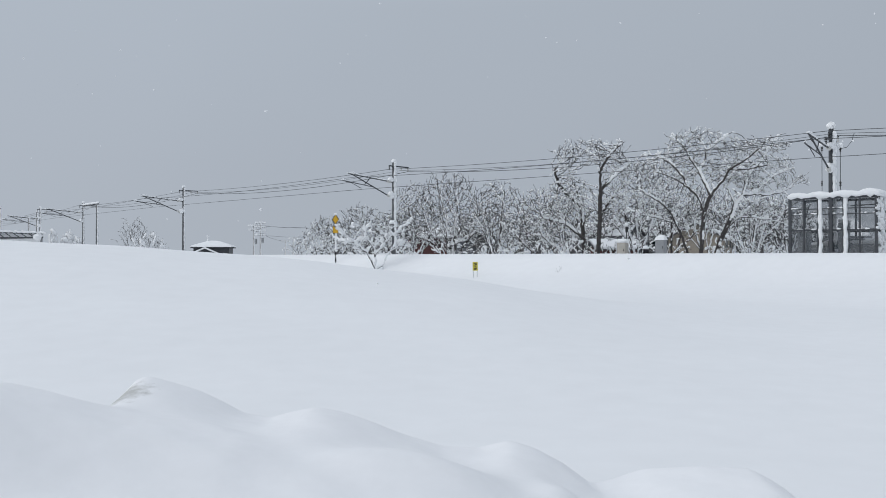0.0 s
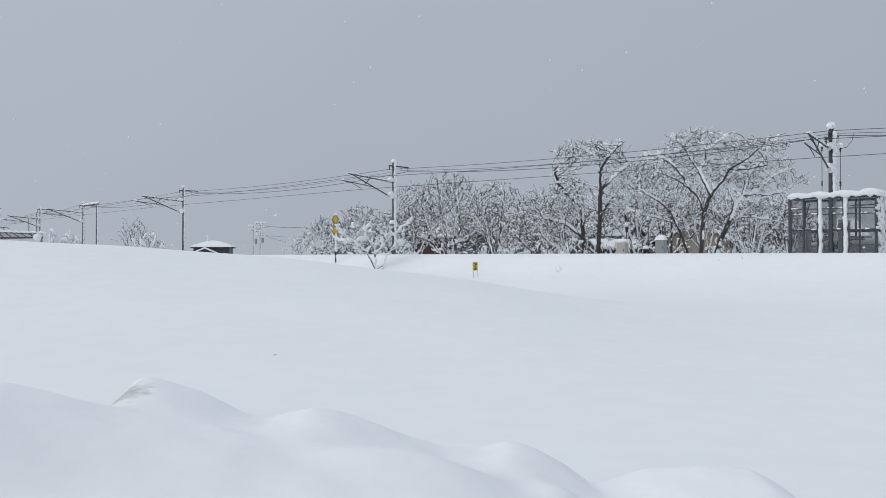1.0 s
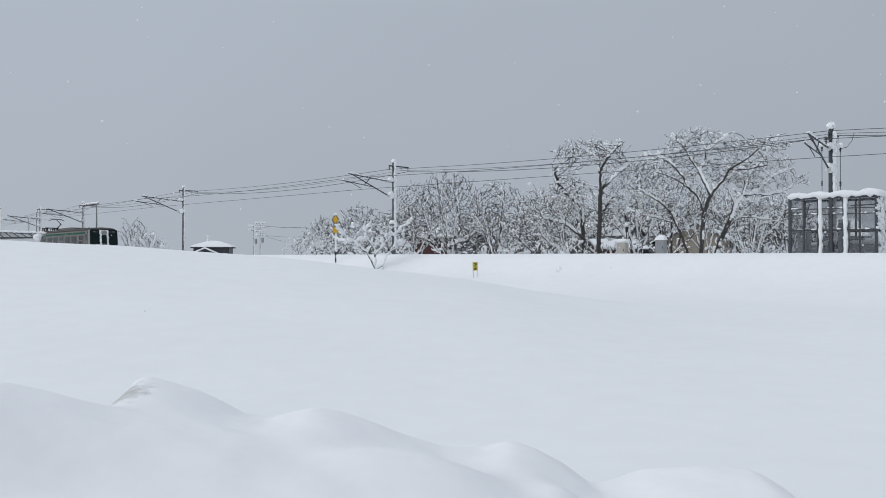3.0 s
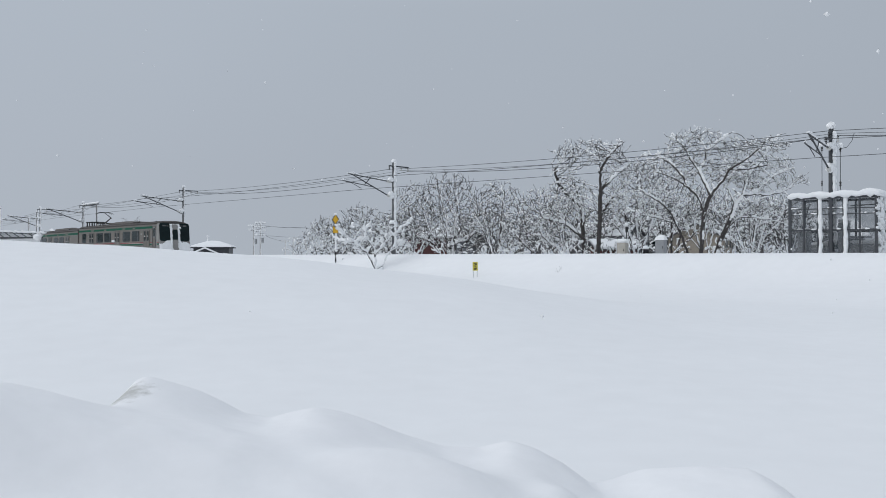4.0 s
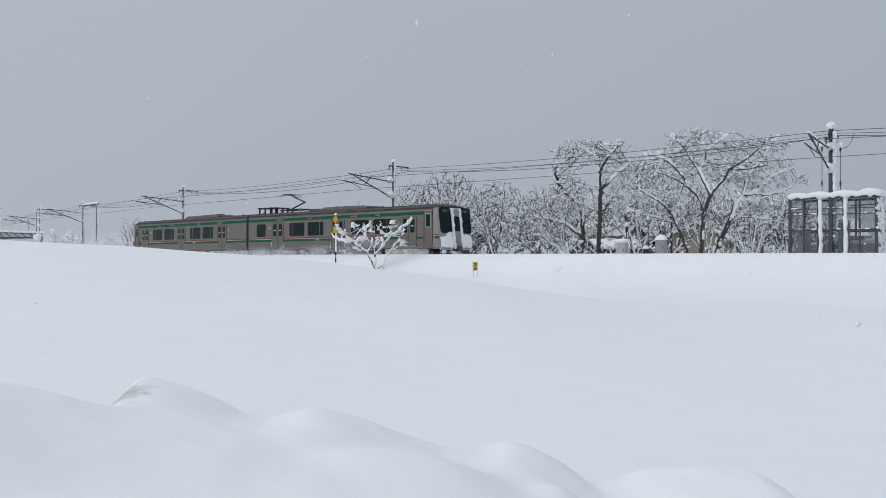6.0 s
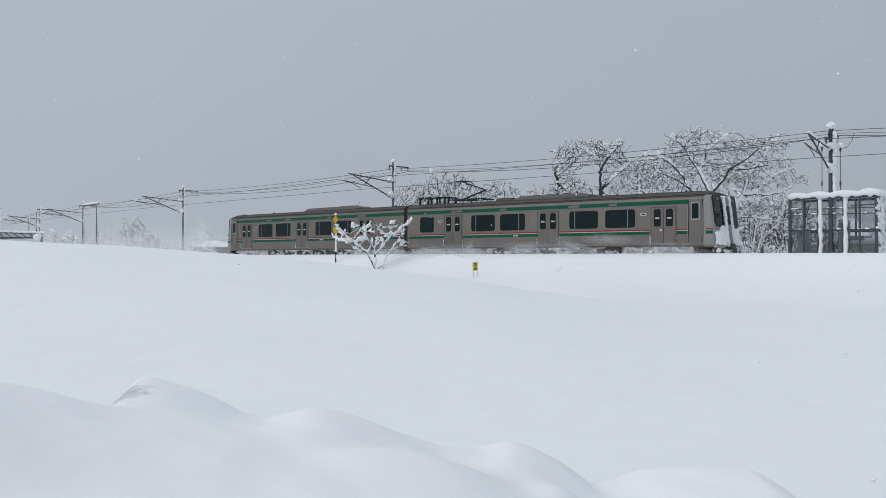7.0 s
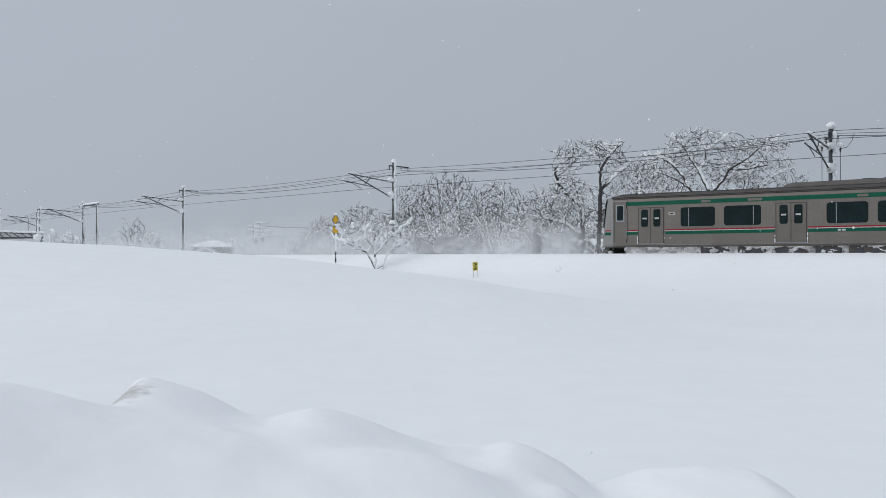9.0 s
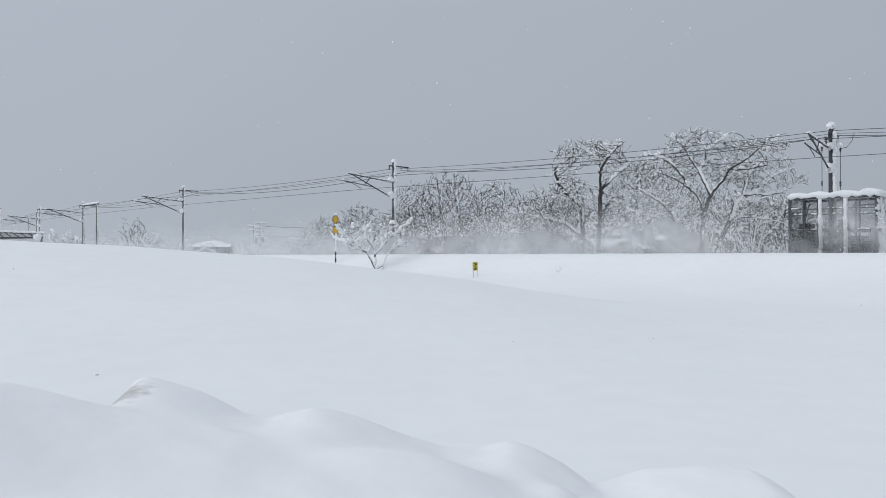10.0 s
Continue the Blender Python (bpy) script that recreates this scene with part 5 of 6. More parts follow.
def build_cabinet(px, dist, w, top, mat, cap, label, cone=False):
    x, y = across(px, dist), dist
    z = ground_at(x, y)
    h = level_at(top, dist) - z
    c = thing("equipment_cabinet", label, "cabinet", "cabinets beyond the track", pose(x, y, z, 0, 0, -35))
    b = Shape()
    b.box(-w / 2, w / 2, -w * 0.4, w * 0.4, -0.2, h, 0.02)
    body = part("body", b, mat, c)
    d = Shape()
    d.box(-w * 0.42, w * 0.42, -w * 0.4 - 0.012, -w * 0.4 + 0.01, 0.1, h - 0.08)
    door = part("door", d, mat, c)
    hd = Shape()
    hd.box(w * 0.28, w * 0.33, -w * 0.4 - 0.04, -w * 0.4, h * 0.5, h * 0.5 + 0.12)
    part("handle", hd, BLACK, door)
    s = Shape()
    rng = random.Random(int(px))
    if cone:
        s.loft([[(-w * 0.56, -w * 0.46, h), (w * 0.56, -w * 0.46, h), (w * 0.56, w * 0.46, h), (-w * 0.56, w * 0.46, h)],
                [(-w * 0.45, -w * 0.36, h + cap * 0.5), (w * 0.45, -w * 0.36, h + cap * 0.5), (w * 0.45, w * 0.36, h + cap * 0.5), (-w * 0.45, w * 0.36, h + cap * 0.5)],
                [(-w * 0.08, -w * 0.05, h + cap), (w * 0.08, -w * 0.05, h + cap), (w * 0.08, w * 0.05, h + cap), (-w * 0.08, w * 0.05, h + cap)]])
    else:
        s.box(-w * 0.6, w * 0.6, -w * 0.5, w * 0.5, h - 0.02, h + cap, 0.09)
    part("snow_cap", s, FRESH, c, "thick cap of snow", not cone)


def build_small_equipment():
    build_cabinet(1102, 49, 0.52, 430, BOX_BEIGE, 0.22, "beige railway cabinet under a snow cap")
    build_cabinet(1170, 48, 0.52, 425, BOX_GREY, 0.30, "grey railway cabinet with a peaked snow cap", True)
    # marker post, yellow and black
    x, y = across(1143, 48), 48.0
    z = ground_at(x, y)
    m = thing("striped_marker", "yellow and black striped marker with snow on top", "railway sign", m=pose(x, y, z))
    for i, mat in enumerate((BLACK, LEMON, BLACK)):
        b = Shape()
        b.box(-0.13, 0.13, -0.1, 0.1, -0.2 + (0 if i == 0 else 0.2 + 0.12 * i), 0.32 if i == 0 else 0.32 + 0.12 * i + 0.0, 0.01)
        part("stripe", b, mat, m)
    k = Shape()
    k.box(-0.16, 0.16, -0.13, 0.13, 0.55, 0.72, 0.06)
    part("snow_cap", k, FRESH, m, "rounded snow cap", True)
    # short lamp posts
    for px, dist, top in ((1109, 52, 398), (1147, 56, 386), (1173, 56, 396)):
        x, y = across(px, dist), dist
        z = ground_at(x, y)
        h = level_at(top, dist) - z
        m = thing("signal_post", "thin dark post capped with snow", "post", "posts beyond the track", pose(x, y, z))
        p = Shape()
        p.tube((0, 0, -0.3), (0, 0, h), 0.035, 0.03, 8)
        part("post", p, DARK_STEEL, m)
        if px == 1109:
            p = Shape()
            p.box(-0.07, 0.07, -0.09, 0.05, h - 0.45, h - 0.12, 0.02)
            part("lamp_head", p, BLACK, m)
        k = Shape()
        k.blob((0, 0, h), 0.09, 0.09, 0.14, random.Random(px), 0.15, 8, 5)
        part("snow_cap", k, FRESH, m, "snow cap", True)


build_plough_marker()
build_field_sign()
build_small_equipment()


# ---------------- steel cage round the switch mast ----------------
def build_cage():
    """Framed enclosure with clear sheets round the mast; x along the line."""
    s_mid = 36.05
    m = beside(s_mid, 2.25)
    cage = thing("equipment_cage", "dark steel cage with clear sheets, thick snow on top", "cage", m=m)
    x0, x1, depth, z0, z1 = -2.2, 1.72, 2.6, 0.05, 3.2
    posts = [x0, -1.55, -0.88, -0.29, 0.28, 1.0, x1]
    for i, xx in enumerate(posts):
        wide = 0.065 if i in (0, 3, 6) else 0.042
        for yy in ((0, depth) if i in (0, 4, 6) else (0,)):
            p = Shape()
            p.box(xx - wide, xx + wide, yy - 0.05, yy + 0.05, z0, z1 + (0.06 if xx > 0 else 0.0))
            part("upright", p, DARK_STEEL, cage)
    for zz, hh in ((z0 + 0.12, 0.03), (1.56, 0.05), (2.33, 0.022), (2.60, 0.022), (z1 - 0.06, 0.06)):
        for yy in ((0.0, depth) if hh > 0.04 else (0.0,)):
            p = Shape()
            p.box(x0, x1, yy - 0.035, yy + 0.035, zz - hh, zz + hh)
            part("rail", p, DARK_STEEL, cage)
    for xx in (x0, x1):
        for zz in (0.17, 1.56, 2.46, z1 - 0.06):
            p = Shape()
            p.box(xx - 0.035, xx + 0.035, 0, depth, zz - 0.03, zz + 0.03)
            part("side_rail", p, DARK_STEEL, cage)
    for a, b in zip(posts[:-1], posts[1:]):
        for zz0, zz1 in ((0.2, 1.50), (1.62, z1 - 0.12)):
            p = Shape()
            p.box(a + 0.06, b - 0.06, 0.045, 0.053, zz0, zz1)
            ob = part("clear_sheet", p, SHEET, cage, "scratched clear sheet")
            ob.visible_shadow = False
    # diagonals and ladder inside
    for xa, za, xb, zb in ((x0 + 0.2, 1.2, x0 + 0.7, 2.9), (-1.3, 1.2, -0.9, 2.2), (0.4, 2.75, 1.6, 2.8)):
        p = Shape()
        p.tube((xa, 0.9, za), (xb, 0.9, zb), 0.03, n=6)
        part("brace", p, DARK_STEEL, cage)
    # equipment boxes inside, with snow on their tops
    rng = random.Random(9)
    for xa, xb, h in ((x0 + 0.78, -0.55, 0.78), (0.40, 1.55, 0.86), (-0.18, 0.18, 1.9), (x0 + 0.1, x0 + 0.55, 1.5)):
        p = Shape()
        p.box(xa, xb, 0.9, 1.9, z0, z0 + h, 0.03)
        bx = part("switch_box", p, BOX_GREY, cage, "grey switch box")
        p = Shape()
        p.box(xa - 0.04, xb + 0.04, 0.86, 1.94, z0 + h - 0.01, z0 + h + 0.16, 0.07)
        part("box_snow", p, FRESH, bx, "snow on the box", True)
    # snow: cap along the top, strips stuck to two uprights and the end
    k = Shape()
    n = 26
    rings = []
    for i in range(n + 1):
        xx = x0 - 0.1 + (x1 - x0 + 0.35) * i / n
        h = 0.17 + 0.05 * math.sin(i * 0.9) + 0.10 * (i / n) + rng.uniform(-0.02, 0.03)
        dip = rng.uniform(0.0, 0.14)
        e = 0.3 if i in (0, n) else 1.0
        rings.append([(xx, -0.16, z1 - dip * e), (xx, -0.2, z1 + h * 0.5 * e), (xx, -0.08, z1 + h * e), (xx, depth * 0.5, z1 + (h + 0.05) * e), (xx, depth + 0.08, z1 + h * e), (xx, depth + 0.2, z1)])
    k.loft(rings)
    part("top_snow", k, FRESH, cage, "thick overhanging snow along the top", True)
    k = Shape()
    for xx in (-0.85 + 0.08, 0.32 + 0.05):
        z = z0 + 0.15
        while z < z1:
            k.blob((xx + rng.uniform(-0.02, 0.03), -0.06, z), rng.uniform(0.055, 0.11), 0.07, 0.30, rng, 0.25, 8, 5)
            z += rng.uniform(0.10, 0.16)
    for i in range(60):
        k.blob((x1 + 0.05, rng.uniform(0, depth), rng.uniform(0.2, z1)), 0.05, rng.uniform(0.2, 0.5), rng.uniform(0.06, 0.16), rng, 0.35, 8, 5)
    for i in range(22):
        k.blob((rng.uniform(x0, x1), 0.0, rng.choice((1.60, 2.36, 2.63))), rng.uniform(0.06, 0.2), 0.05, 0.045, rng, 0.3, 7, 4)
    part("stuck_snow", k, FRESH, cage, "snow stuck to the frame", True)
    # two drop cables with insulators from the arms down into the cage
    for xx, yy in ((-0.74, 0.2), (-0.08, 1.0)):
        c = thing("drop_cable", "thin drop cable with insulators above the cage", "cable", "cables above the cage", m)
        p = Shape()
        p.tube((xx, yy, z1 - 0.1), (xx, yy, 5.6), 0.016, n=6)
        part("cable", p, WIRE, c)
        for zz in (3.75, 5.45):
            p = Shape()
            for j in range(3):
                p.tube((xx, yy, zz + j * 0.08), (xx, yy, zz + j * 0.08 + 0.06), 0.06, 0.03, 8)
            part("insulator", p, BLACK, c)
        k = Shape()
        k.blob((xx, yy, 5.75), 0.16, 0.16, 0.14, rng, 0.2, 9, 5)
        part("snow_cap", k, FRESH, c, "snow cap", True)


build_cage()


# ---------------- buildings beyond the line ----------------
def build_house(px, dist, width, depth, eave, ridge, turn, wall_mat, label, windows=3, roof_snow=0.18):
    x, y = across(px, dist), dist
    z = ground_at(x, y)
    h = thing("house", label, "house", "houses behind the trees", pose(x, y, z, 0, 0, turn))
    w = Shape()
    w.loft([[(-width / 2, -depth / 2, -0.3), (width / 2, -depth / 2, -0.3), (width / 2, depth / 2, -0.3), (-width / 2, depth / 2, -0.3)],
            [(-width / 2, -depth / 2, eave), (width / 2, -depth / 2, eave), (width / 2, depth / 2, eave), (-width / 2, depth / 2, eave)]])
    for xx in (-width / 2, width / 2):
        w.add([(xx, -depth / 2, eave), (xx, depth / 2, eave), (xx, 0, ridge)], [(0, 1, 2)])
    wall = part("wall", w, wall_mat, h)
    ov = 0.45
    for e in (-1, 1):
        slope = (ridge - eave) / (depth / 2)
        y0, z0 = e * (depth / 2 + ov), eave - ov * slope
        r = Shape()
        r.loft([[(-width / 2 - ov, y0, z0), (-width / 2 - ov, 0, ridge), (-width / 2 - ov, 0, ridge + 0.12), (-width / 2 - ov, y0, z0 + 0.12)],
                [(width / 2 + ov, y0, z0), (width / 2 + ov, 0, ridge), (width / 2 + ov, 0, ridge + 0.12), (width / 2 + ov, y0, z0 + 0.12)]])
        rf = part("roof", r, ROOF_TILE, h, "dark sheet roof")
        s = Shape()
        o = 0.08
        s.loft([[(-width / 2 - ov + o, y0 * 0.98, z0 + 0.124), (-width / 2 - ov + o, 0, ridge + 0.124), (-width / 2 - ov + o, 0, ridge + 0.12 + roof_snow), (-width / 2 - ov + o, y0 * 0.98, z0 + 0.12 + roof_snow)],
                [(width / 2 + ov - o, y0 * 0.98, z0 + 0.124), (width / 2 + ov - o, 0, ridge + 0.124), (width / 2 + ov - o, 0, ridge + 0.12 + roof_snow), (width / 2 + ov - o, y0 * 0.98, z0 + 0.12 + roof_snow)]])
        part("roof_snow", s, FRESH, rf, "thick roof snow")
    for i in range(windows):
        xx = -width / 2 + width * (i + 0.5) / windows
        f = Shape()
        f.box(xx - 0.65, xx + 0.65, -depth / 2 - 0.05, -depth / 2 + 0.05, 0.95, 2.05)
        wi = part("window", f, WHITE, wall, "pale window frame")
        for k in (-1, 1):
            p = Shape()
            p.box(min(xx + k * 0.03, xx + k * 0.6), max(xx + k * 0.03, xx + k * 0.6), -depth / 2 - 0.06, -depth / 2, 1.0, 2.0)
            part("pane", p, GLASS, wi)


build_house(768, 98, 5.2, 5.0, 2.3, 3.2, 8, WALL_RED, "red-brown house under snow behind the trees", 0)
build_house(835, 92, 4.2, 4.0, 1.5, 2.6, -80, WALL_GREY, "low grey shed with a snowy roof", 2)
build_house(1075, 90, 5.5, 5.0, 2.3, 3.4, -30, WALL_GREY, "dark grey house half hidden by snowy trees", 0)
build_house(1085, 74, 3.4, 2.4, 0.9, 1.4, 10, WALL_RED, "low dark red shed beyond the track", 0)
build_house(1240, 84, 6.0, 5.0, 1.9, 3.2, 66, WALL_BEIGE, "beige house with a snowy roof behind trees", 2)
build_house(1450, 92, 7.0, 5.0, 2.4, 3.9, 5, WALL_GREY, "grey house seen beyond the cage", 3)
build_house(1165, 96, 6.0, 5.0, 2.6, 4.2, 12, WALL_GREY, "grey house half hidden by snowy trees", 2)


def build_pavilion():
    x, y = across(378, 140), 140.0
    z = ground_at(x, y)
    e, p = level_at(438, 140) - z, level_at(429, 140) - z
    h = thing("pavilion", "low dark pavilion with a snowy hipped roof", "pavilion", m=pose(x, y, z, 0, 0, 6))
    w = Shape()
    w.box(-2.7, 2.7, -2.4, 2.4, -0.3, e - 0.05)
    # the dark colour puts the eaves' shade into the wall itself
    part("wall", w, DARK_STEEL, h, "wall coloured dark for the shade under the eaves")
    r = Shape()
    r.loft([[(-3.1, -2.8, e - 0.15), (3.1, -2.8, e - 0.15), (3.1, 2.8, e - 0.15), (-3.1, 2.8, e - 0.15)], [(-3.1, -2.8, e), (3.1, -2.8, e), (3.1, 2.8, e), (-3.1, 2.8, e)],
            [(-0.9, -0.7, p - 0.1), (0.9, -0.7, p - 0.1), (0.9, 0.7, p - 0.1), (-0.9, 0.7, p - 0.1)]])
    rf = part("roof", r, ROOF_TILE, h)
    s = Shape()
    s.loft([[(-3.15, -2.85, e + 0.03), (3.15, -2.85, e + 0.03), (3.15, 2.85, e + 0.03), (-3.15, 2.85, e + 0.03)], [(-3.0, -2.7, e + 0.25), (3.0, -2.7, e + 0.25), (3.0, 2.7, e + 0.25), (-3.0, 2.7, e + 0.25)],
            [(-1.0, -0.8, p + 0.15), (1.0, -0.8, p + 0.15), (1.0, 0.8, p + 0.15), (-1.0, 0.8, p + 0.15)], [(-0.4, -0.3, p + 0.25), (0.4, -0.3, p + 0.25), (0.4, 0.3, p + 0.25), (-0.4, 0.3, p + 0.25)]])
    part("roof_snow", s, FRESH, rf, "smooth thick roof snow", False)
    f = Shape()
    f.tube((-0.9, 0, p), (-0.9, 0, level_at(417, 140) - z), 0.06, n=8)
    f.box(-1.15, -0.65, -0.06, 0.06, level_at(419, 140) - z, level_at(417.5, 140) - z)
    for e_ in (-1, 1):
        g = Shape()
        g.tube((-0.9 + e_ * 2.4, -2.9, 0.6), (-0.9, -2.9, e - 0.1), 0.13, n=6)
        part("gable_beam", g, FRESH, h, "snow-covered gable beam")
    part("roof_vane", f, FRESH, rf, "snow-caked roof vane")


def build_utility_poles():
    rng = random.Random(8)
    for px, dist, top, arms in ((449, 200, 397, 2), (461, 200, 392, 4), (519, 250, 420, 1), (505, 250, 425, 1)):
        x, y = across(px, dist), dist
        z = ground_at(x, y)
        h = level_at(top, dist) - z
        m = thing("utility_pole", "distant utility pole with snowy crossarms", "utility pole", "poles beyond the fields", pose(x, y, z, 0, 0, 12))
        p = Shape()
        p.tube((0, 0, -0.3), (0, 0, h), 0.2, 0.13, 8)
        part("post", p, CONCRETE, m)
        k = Shape()
        for j in range(14):
            k.blob((0.12, -0.14, 0.8 + (h - 1) * j / 13), 0.14, 0.12, h / 22, rng, 0.35, 7, 4)
        part("stuck_snow", k, FRESH, m, "snow stuck to the pole", True)
        for i in range(arms):
            a = Shape()
            a.box(-1.1, 1.1, -0.06, 0.06, h - 0.5 - i * 0.9, h - 0.38 - i * 0.9)
            arm = part("crossarm", a, DARK_STEEL, m)
            k = Shape()
            for j in range(6):
                k.blob((-1.0 + j * 0.4, -0.05, h - 0.3 - i * 0.9), 0.28, 0.2, 0.22, rng, 0.4, 7, 4)
            part("arm_snow", k, FRESH, arm, "snow along the arm", True)
        if arms > 1:
            c = Shape()
            c.tube((0.45, 0, h * 0.42), (0.45, 0, h * 0.42 + 1.1), 0.32, n=10)
            part("transformer", c, BOX_GREY, m)
    # wires between the poles and off to the trees
    for (pa, da, ya), (pb, db, yb), sag in (((461, 200, 399), (545, 205, 402), 0.3), ((461, 200, 400), (640, 205, 404), 0.3), ((461, 200, 412), (519, 250, 424), 1.0), ((461, 200, 416), (560, 205, 419), 0.3), ((449, 200, 402), (461, 200, 401), 0.0), ((519, 250, 424), (600, 250, 428), 0.4)):
        a = Vector((across(pa, da), da, level_at(ya, da)))
        b = Vector((across(pb, db), db, level_at(yb, db)))
        sh = Shape()
        for i in range(8):
            f0, f1 = i / 8, (i + 1) / 8
            sh.tube(a.lerp(b, f0) - Vector((0, 0, sag * 4 * f0 * (1 - f0))), a.lerp(b, f1) - Vector((0, 0, sag * 4 * f1 * (1 - f1))), 0.03, n=4)
        tagged(new("power_line", mesh_of("power_line", sh, WIRE)), "thin distant power line", "power line", "distant power lines")


def build_girder():
    """Snow-laden lattice girder beside the line, far to the left."""
    dist = 96.0
    xa, xb = across(-60, dist), across(76, dist)
    za, zb = level_at(409, dist), level_at(414, dist)
    g = thing("lattice_girder", "snow-laden lattice girder standing beside the railway", "girder", m=pose(0, dist, 0))
    for dz in (0.0, -0.8):
        p = Shape()
        p.tube((xa, 0, za + dz), (xb, 0, zb + dz * 0.5), 0.09, n=8)
        part("chord", p, DARK_STEEL, g)
    n = 10
    for i in range(n):
        f0, f1 = i / n, (i + 1) / n
        p = Shape()
        p.tube((xa + (xb - xa) * f0, 0, za + (zb - za) * f0), (xa + (xb - xa) * f1, 0, za - 0.8 + (zb - za + 0.4) * f1), 0.05, n=6)
        part("diagonal", p, DARK_STEEL, g)
    for f in (0.05, 0.42, 0.98):
        p = Shape()
        xx = xa + (xb - xa) * f
        p.tube((xx, 0, -0.3), (xx, 0, za + (zb - za) * f), 0.12, n=8)
        part("leg", p, GALV, g)
    w = Shape()
    w.loft([[(xa, 0.3, -0.3), (xb - 0.3, 0.3, -0.3), (xb - 0.3, 0.5, -0.3), (xa, 0.5, -0.3)],
            [(xa, 0.3, za - 0.05), (xb - 0.3, 0.3, zb - 0.05), (xb - 0.3, 0.5, zb - 0.05), (xa, 0.5, za - 0.05)]])
    part("side_sheet", w, FRESH, g, "sheeting behind the lattice, plastered with snow")
    rng = random.Random(5)
    k = Shape()
    for i in range(26):
        f = i / 25
        k.blob((xa + (xb - xa) * f, 0.1, za + (zb - za) * f + 0.10), 0.32, 0.3, rng.uniform(0.10, 0.18), rng, 0.2, 8, 5)
    k.blob((xb - 0.5, 0, zb - 0.35), 0.55, 0.4, 0.4, rng, 0.25, 9, 6)
    part("girder_snow", k, FRESH, g, "thick snow along the girder", True)


build_pavilion()
build_utility_poles()
build_girder()


# ---------------- blown and falling snow ----------------
def puffs(name, seed, n, place, size):
    """A cloud of small thin puffs of powder snow, turned every way."""
    nr = np.random.RandomState(seed)
    c = place(nr, n)
    sz = 0.7 + 0.6 * nr.rand(n, 1)
    az = nr.normal(size=n) * 0.45
    u = np.stack([np.cos(az), np.sin(az), nr.normal(size=n) * 0.12], axis=1)
    w = np.stack([nr.normal(size=n) * 0.2, nr.normal(size=n) * 0.2, np.ones(n)], axis=1)
    turns = [2 * math.pi * k / 8 for k in range(8)]
    verts = np.stack([c + (u * (size[0] * math.cos(t)) + w * (size[1] * math.sin(t))) * sz for t in turns], axis=1).reshape(-1, 3)
    me = raw_mesh(name, verts, np.arange(8 * n).reshape(-1, 8), POWDER)
    layer = me.uv_layers.new(name="UVMap")
    uv = np.tile(np.array([(math.cos(t), math.sin(t)) for t in turns]), (n, 1))
    layer.data.foreach_set("uv", uv.astype(np.float32).ravel())
    return me


def curtain(name, seed, layers):
    """Billowing sheets of powder snow hanging one behind another along the track."""
    nr = np.random.RandomState(seed)
    nu, nv = 17, 9
    u, v = np.meshgrid(np.linspace(-1, 1, nu), np.linspace(-1, 1, nv))
    verts, faces, uvs = [], [], []
    i, j = np.meshgrid(np.arange(nu - 1), np.arange(nv - 1))
    quad = np.stack([j * nu + i, j * nu + i + 1, (j + 1) * nu + i + 1, (j + 1) * nu + i], axis=2).reshape(-1, 4)
    for k in range(layers):
        mid, tall = nr.uniform(-2.5, 2.5), nr.uniform(2.5, 3.4)
        y = (k + 0.5) / layers * 4.4 - 2.0 + 0.35 * np.sin(u * 4 + nr.uniform(0, 6)) + 0.25 * np.sin(v * 3 + u * 7 + nr.uniform(0, 6))
        z = 0.95 + v * tall * (1 + 0.2 * np.sin(u * 5 + nr.uniform(0, 6)))
        faces.append(quad + len(verts) * nu * nv)
        verts.append(np.stack([mid + u * 8.5, y, z], axis=2).reshape(-1, 3))
        uvs.append(np.stack([u, v], axis=2).reshape(-1, 2))
    verts, faces, uvs = np.concatenate(verts), np.concatenate(faces), np.concatenate(uvs)
    me = raw_mesh(name, verts, faces, POWDER, True)
    layer = me.uv_layers.new(name="UVMap")
    layer.data.foreach_set("uv", uvs[faces.ravel()].astype(np.float32).ravel())
    return me


def tail_place(nr, n):
    return np.stack([-1.8 - 5.0 * (np.arange(n) + nr.rand(n)) / n, nr.normal(size=n) * 0.9, nr.uniform(0.4, 2.0, n)], axis=1)


def skirt_place(nr, n):
    p = np.zeros((n, 3))
    p[:, 0] = nr.uniform(-13, 6, n) + nr.normal(size=n)
    p[:, 1] = nr.uniform(-2.7, -1.95, n)
    p[:, 2] = 0.35 + np.abs(nr.normal(size=n)) * (0.10 + 0.22 * np.exp(-((p[:, 0] - 2) / 5) ** 2))
    return p


WAKES = [curtain("blown_snow", 40 + k, 3) for k in range(6)]
wake_clouds = []
for k_, s_ in enumerate(range(-112, 60, 10)):
    ob_ = tagged(new("blown_snow", WAKES[k_ % 6]), "thin cloud of powder snow blown up behind the train", "blown snow", "powder clouds along the track", kind="stuff")
    ob_.matrix_world = beside(s_, 0.3, -6.0)
    wake_clouds.append((ob_, float(s_)))

skirt = tagged(new("snow_spray", puffs("snow_spray", 60, 22, skirt_place, (2.5, 0.52))), "low spray of powder snow along the running train", "blown snow", kind="stuff")
tail = tagged(new("snow_spray", puffs("snow_spray", 61, 5, tail_place, (2.6, 1.7))), "dense powder snow swirling behind the last car", "blown snow", kind="stuff")


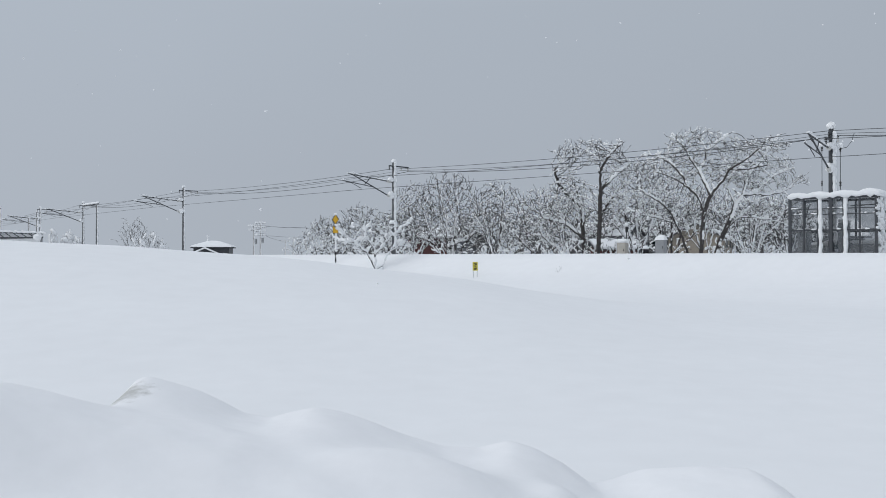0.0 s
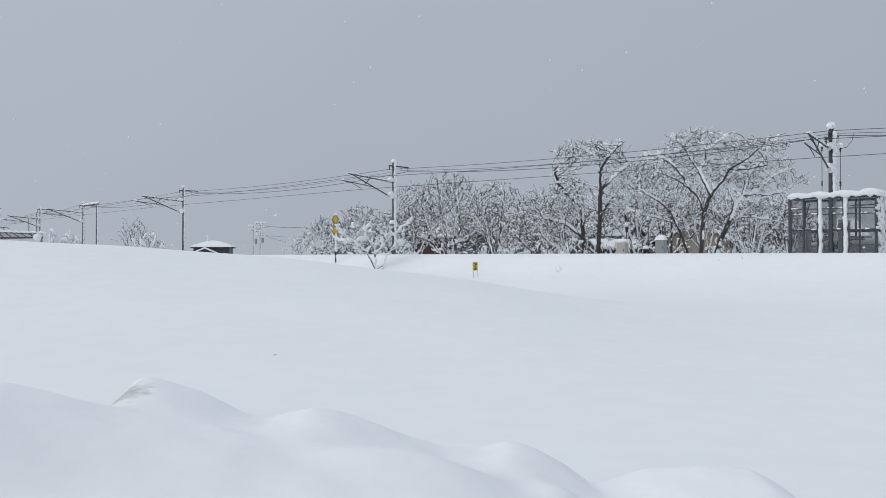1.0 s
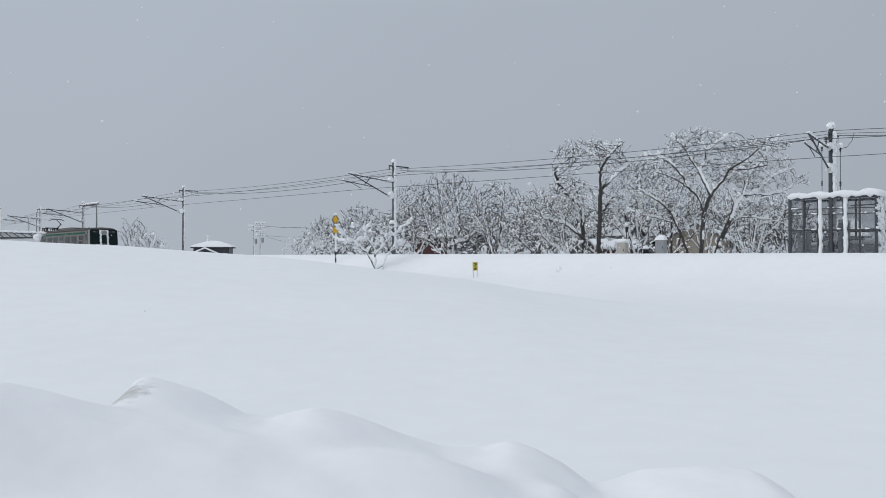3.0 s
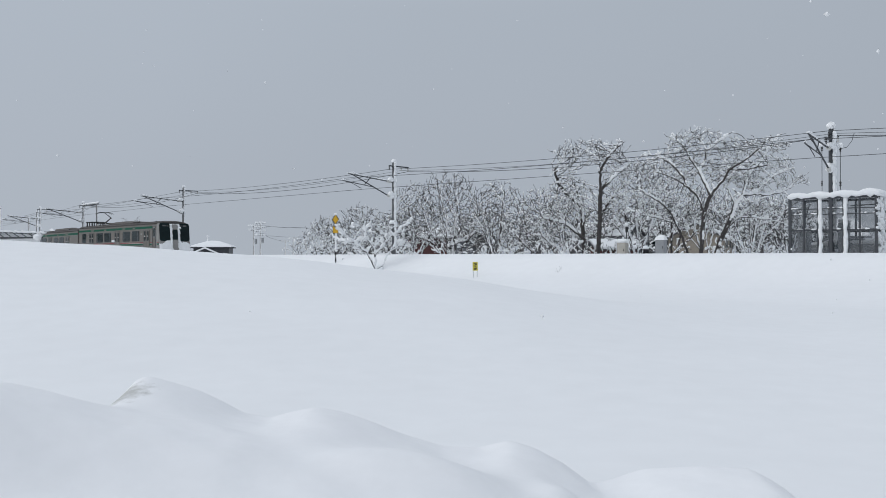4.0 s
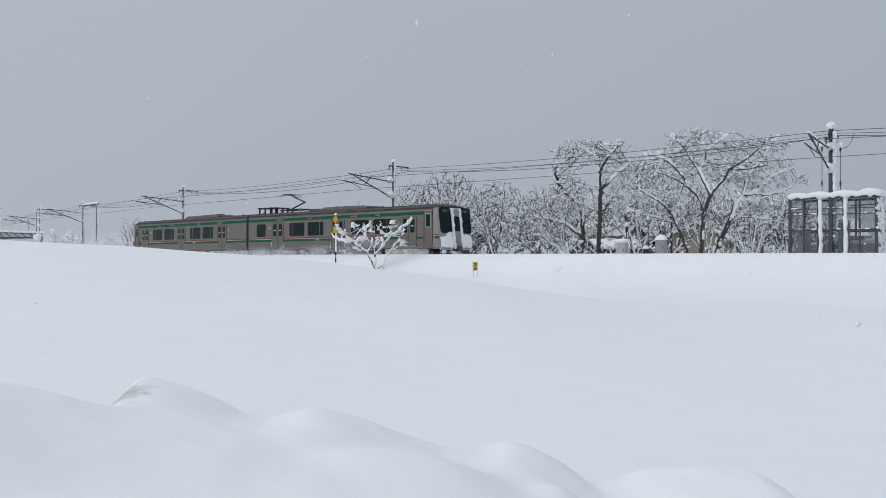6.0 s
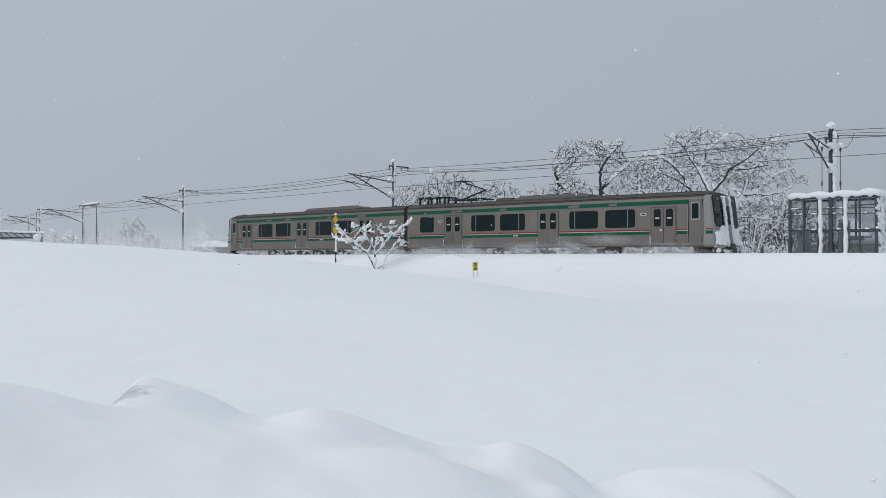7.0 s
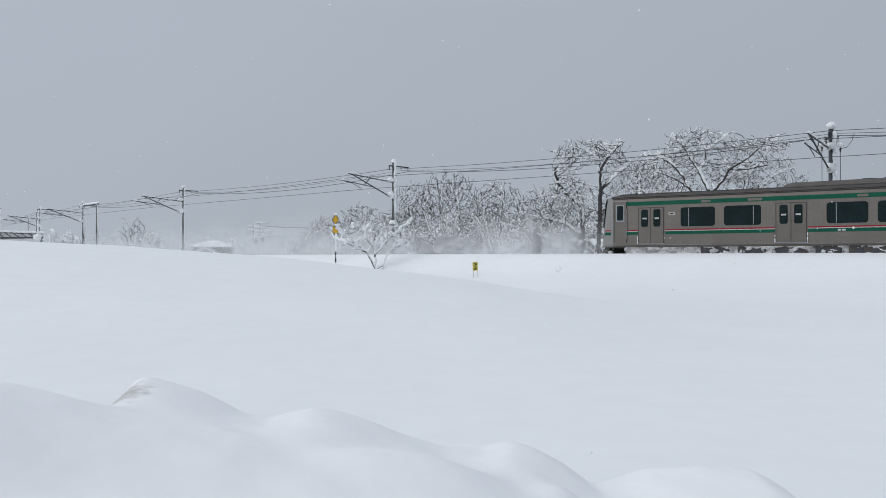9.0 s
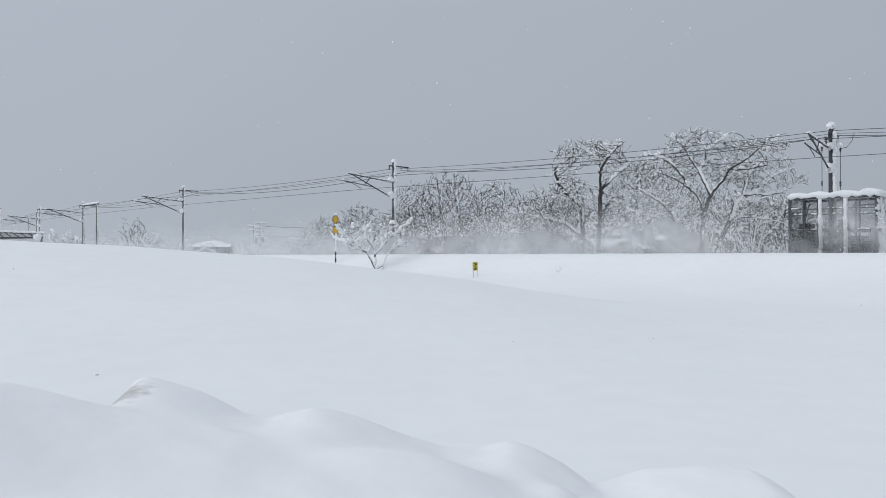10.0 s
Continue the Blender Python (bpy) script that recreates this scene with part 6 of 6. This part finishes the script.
def lumpy_flakes(seed, n, box, size):
    """Falling flakes: small uneven eight-sided lumps."""
    nr = np.random.RandomState(seed)
    c = np.stack([nr.uniform(*box[0], n), nr.uniform(*box[1], n), nr.uniform(*box[2], n)], axis=1)
    # flakes keep an even density over the wedge that widens with distance
    sz = size * (0.5 + nr.rand(n, 1))
    dirs = np.array([[1, 0, 0], [0, 1, 0], [-1, 0, 0], [0, -1, 0], [0, 0, 0.8], [0, 0, -0.8]])
    v = (c[:, None, :] + dirs[None] * sz[:, :, None] * (0.5 + nr.rand(n, 6, 1))).reshape(-1, 3)
    o = (np.arange(n) * 6)[:, None]
    tri = np.concatenate([o + np.array([[a, (a + 1) % 4, 4]]) for a in range(4)] + [o + np.array([[(a + 1) % 4, a, 5]]) for a in range(4)])
    return v, tri


FLAKE_SETS = []
for k_, (n_, box_, size_, vel_) in enumerate((
        (120, ((-9, 9), (5, 14), (-1, 19)), 0.014, (0.10, 0.0, -1.05)),
        (170, ((-18, 18), (14, 28), (0, 28)), 0.024, (-0.18, 0.0, -1.25)),
        (190, ((-30, 30), (28, 46), (1, 34)), 0.034, (0.22, 0.0, -1.15)))):
    ob_ = tagged(new("falling_snow", raw_mesh("falling_snow", *lumpy_flakes(80 + k_, n_, box_, size_), FRESH)), "scattered snowflakes drifting down through the air", "snowflakes", kind="stuff")
    FLAKE_SETS.append((ob_, vel_))


# ---------------- what moves ----------------
def motions():
    times = [i * 0.5 for i in range(21)]
    walk(front_car, [(t, car_pose(rear_s(t) + 30.0)) for t in times])
    walk(rear_car, [(t, car_pose(rear_s(t) + 10.0)) for t in times])
    walk(skirt, [(t, car_pose(rear_s(t) + 32.0)) for t in times])
    walk(tail, [(t, car_pose(rear_s(t) - 0.4)) for t in times])
    # powder rises where the tail has passed, hangs, and settles
    for ob, s in wake_clouds:
        t0 = 7.5 + s / V0
        rows = []
        for t in [i * 0.25 for i in range(41)]:
            age = t - t0
            rise = -6.0 + 6.0 * min(1.0, max(0.0, age / 0.5))
            sink = 0.09 * max(0.0, age - 0.3)
            rows.append((t, beside(s + min(2.5, 0.8 * max(0.0, age)), 0.3 + 0.1 * max(0.0, age), rise - sink)))
        walk(ob, rows)
    for ob, (vx, vy, vz) in FLAKE_SETS:
        walk(ob, [(t, pose(vx * t, vy * t, vz * t)) for t in (0.0, 2.5, 5.0, 7.5, 10.0)])


motions()
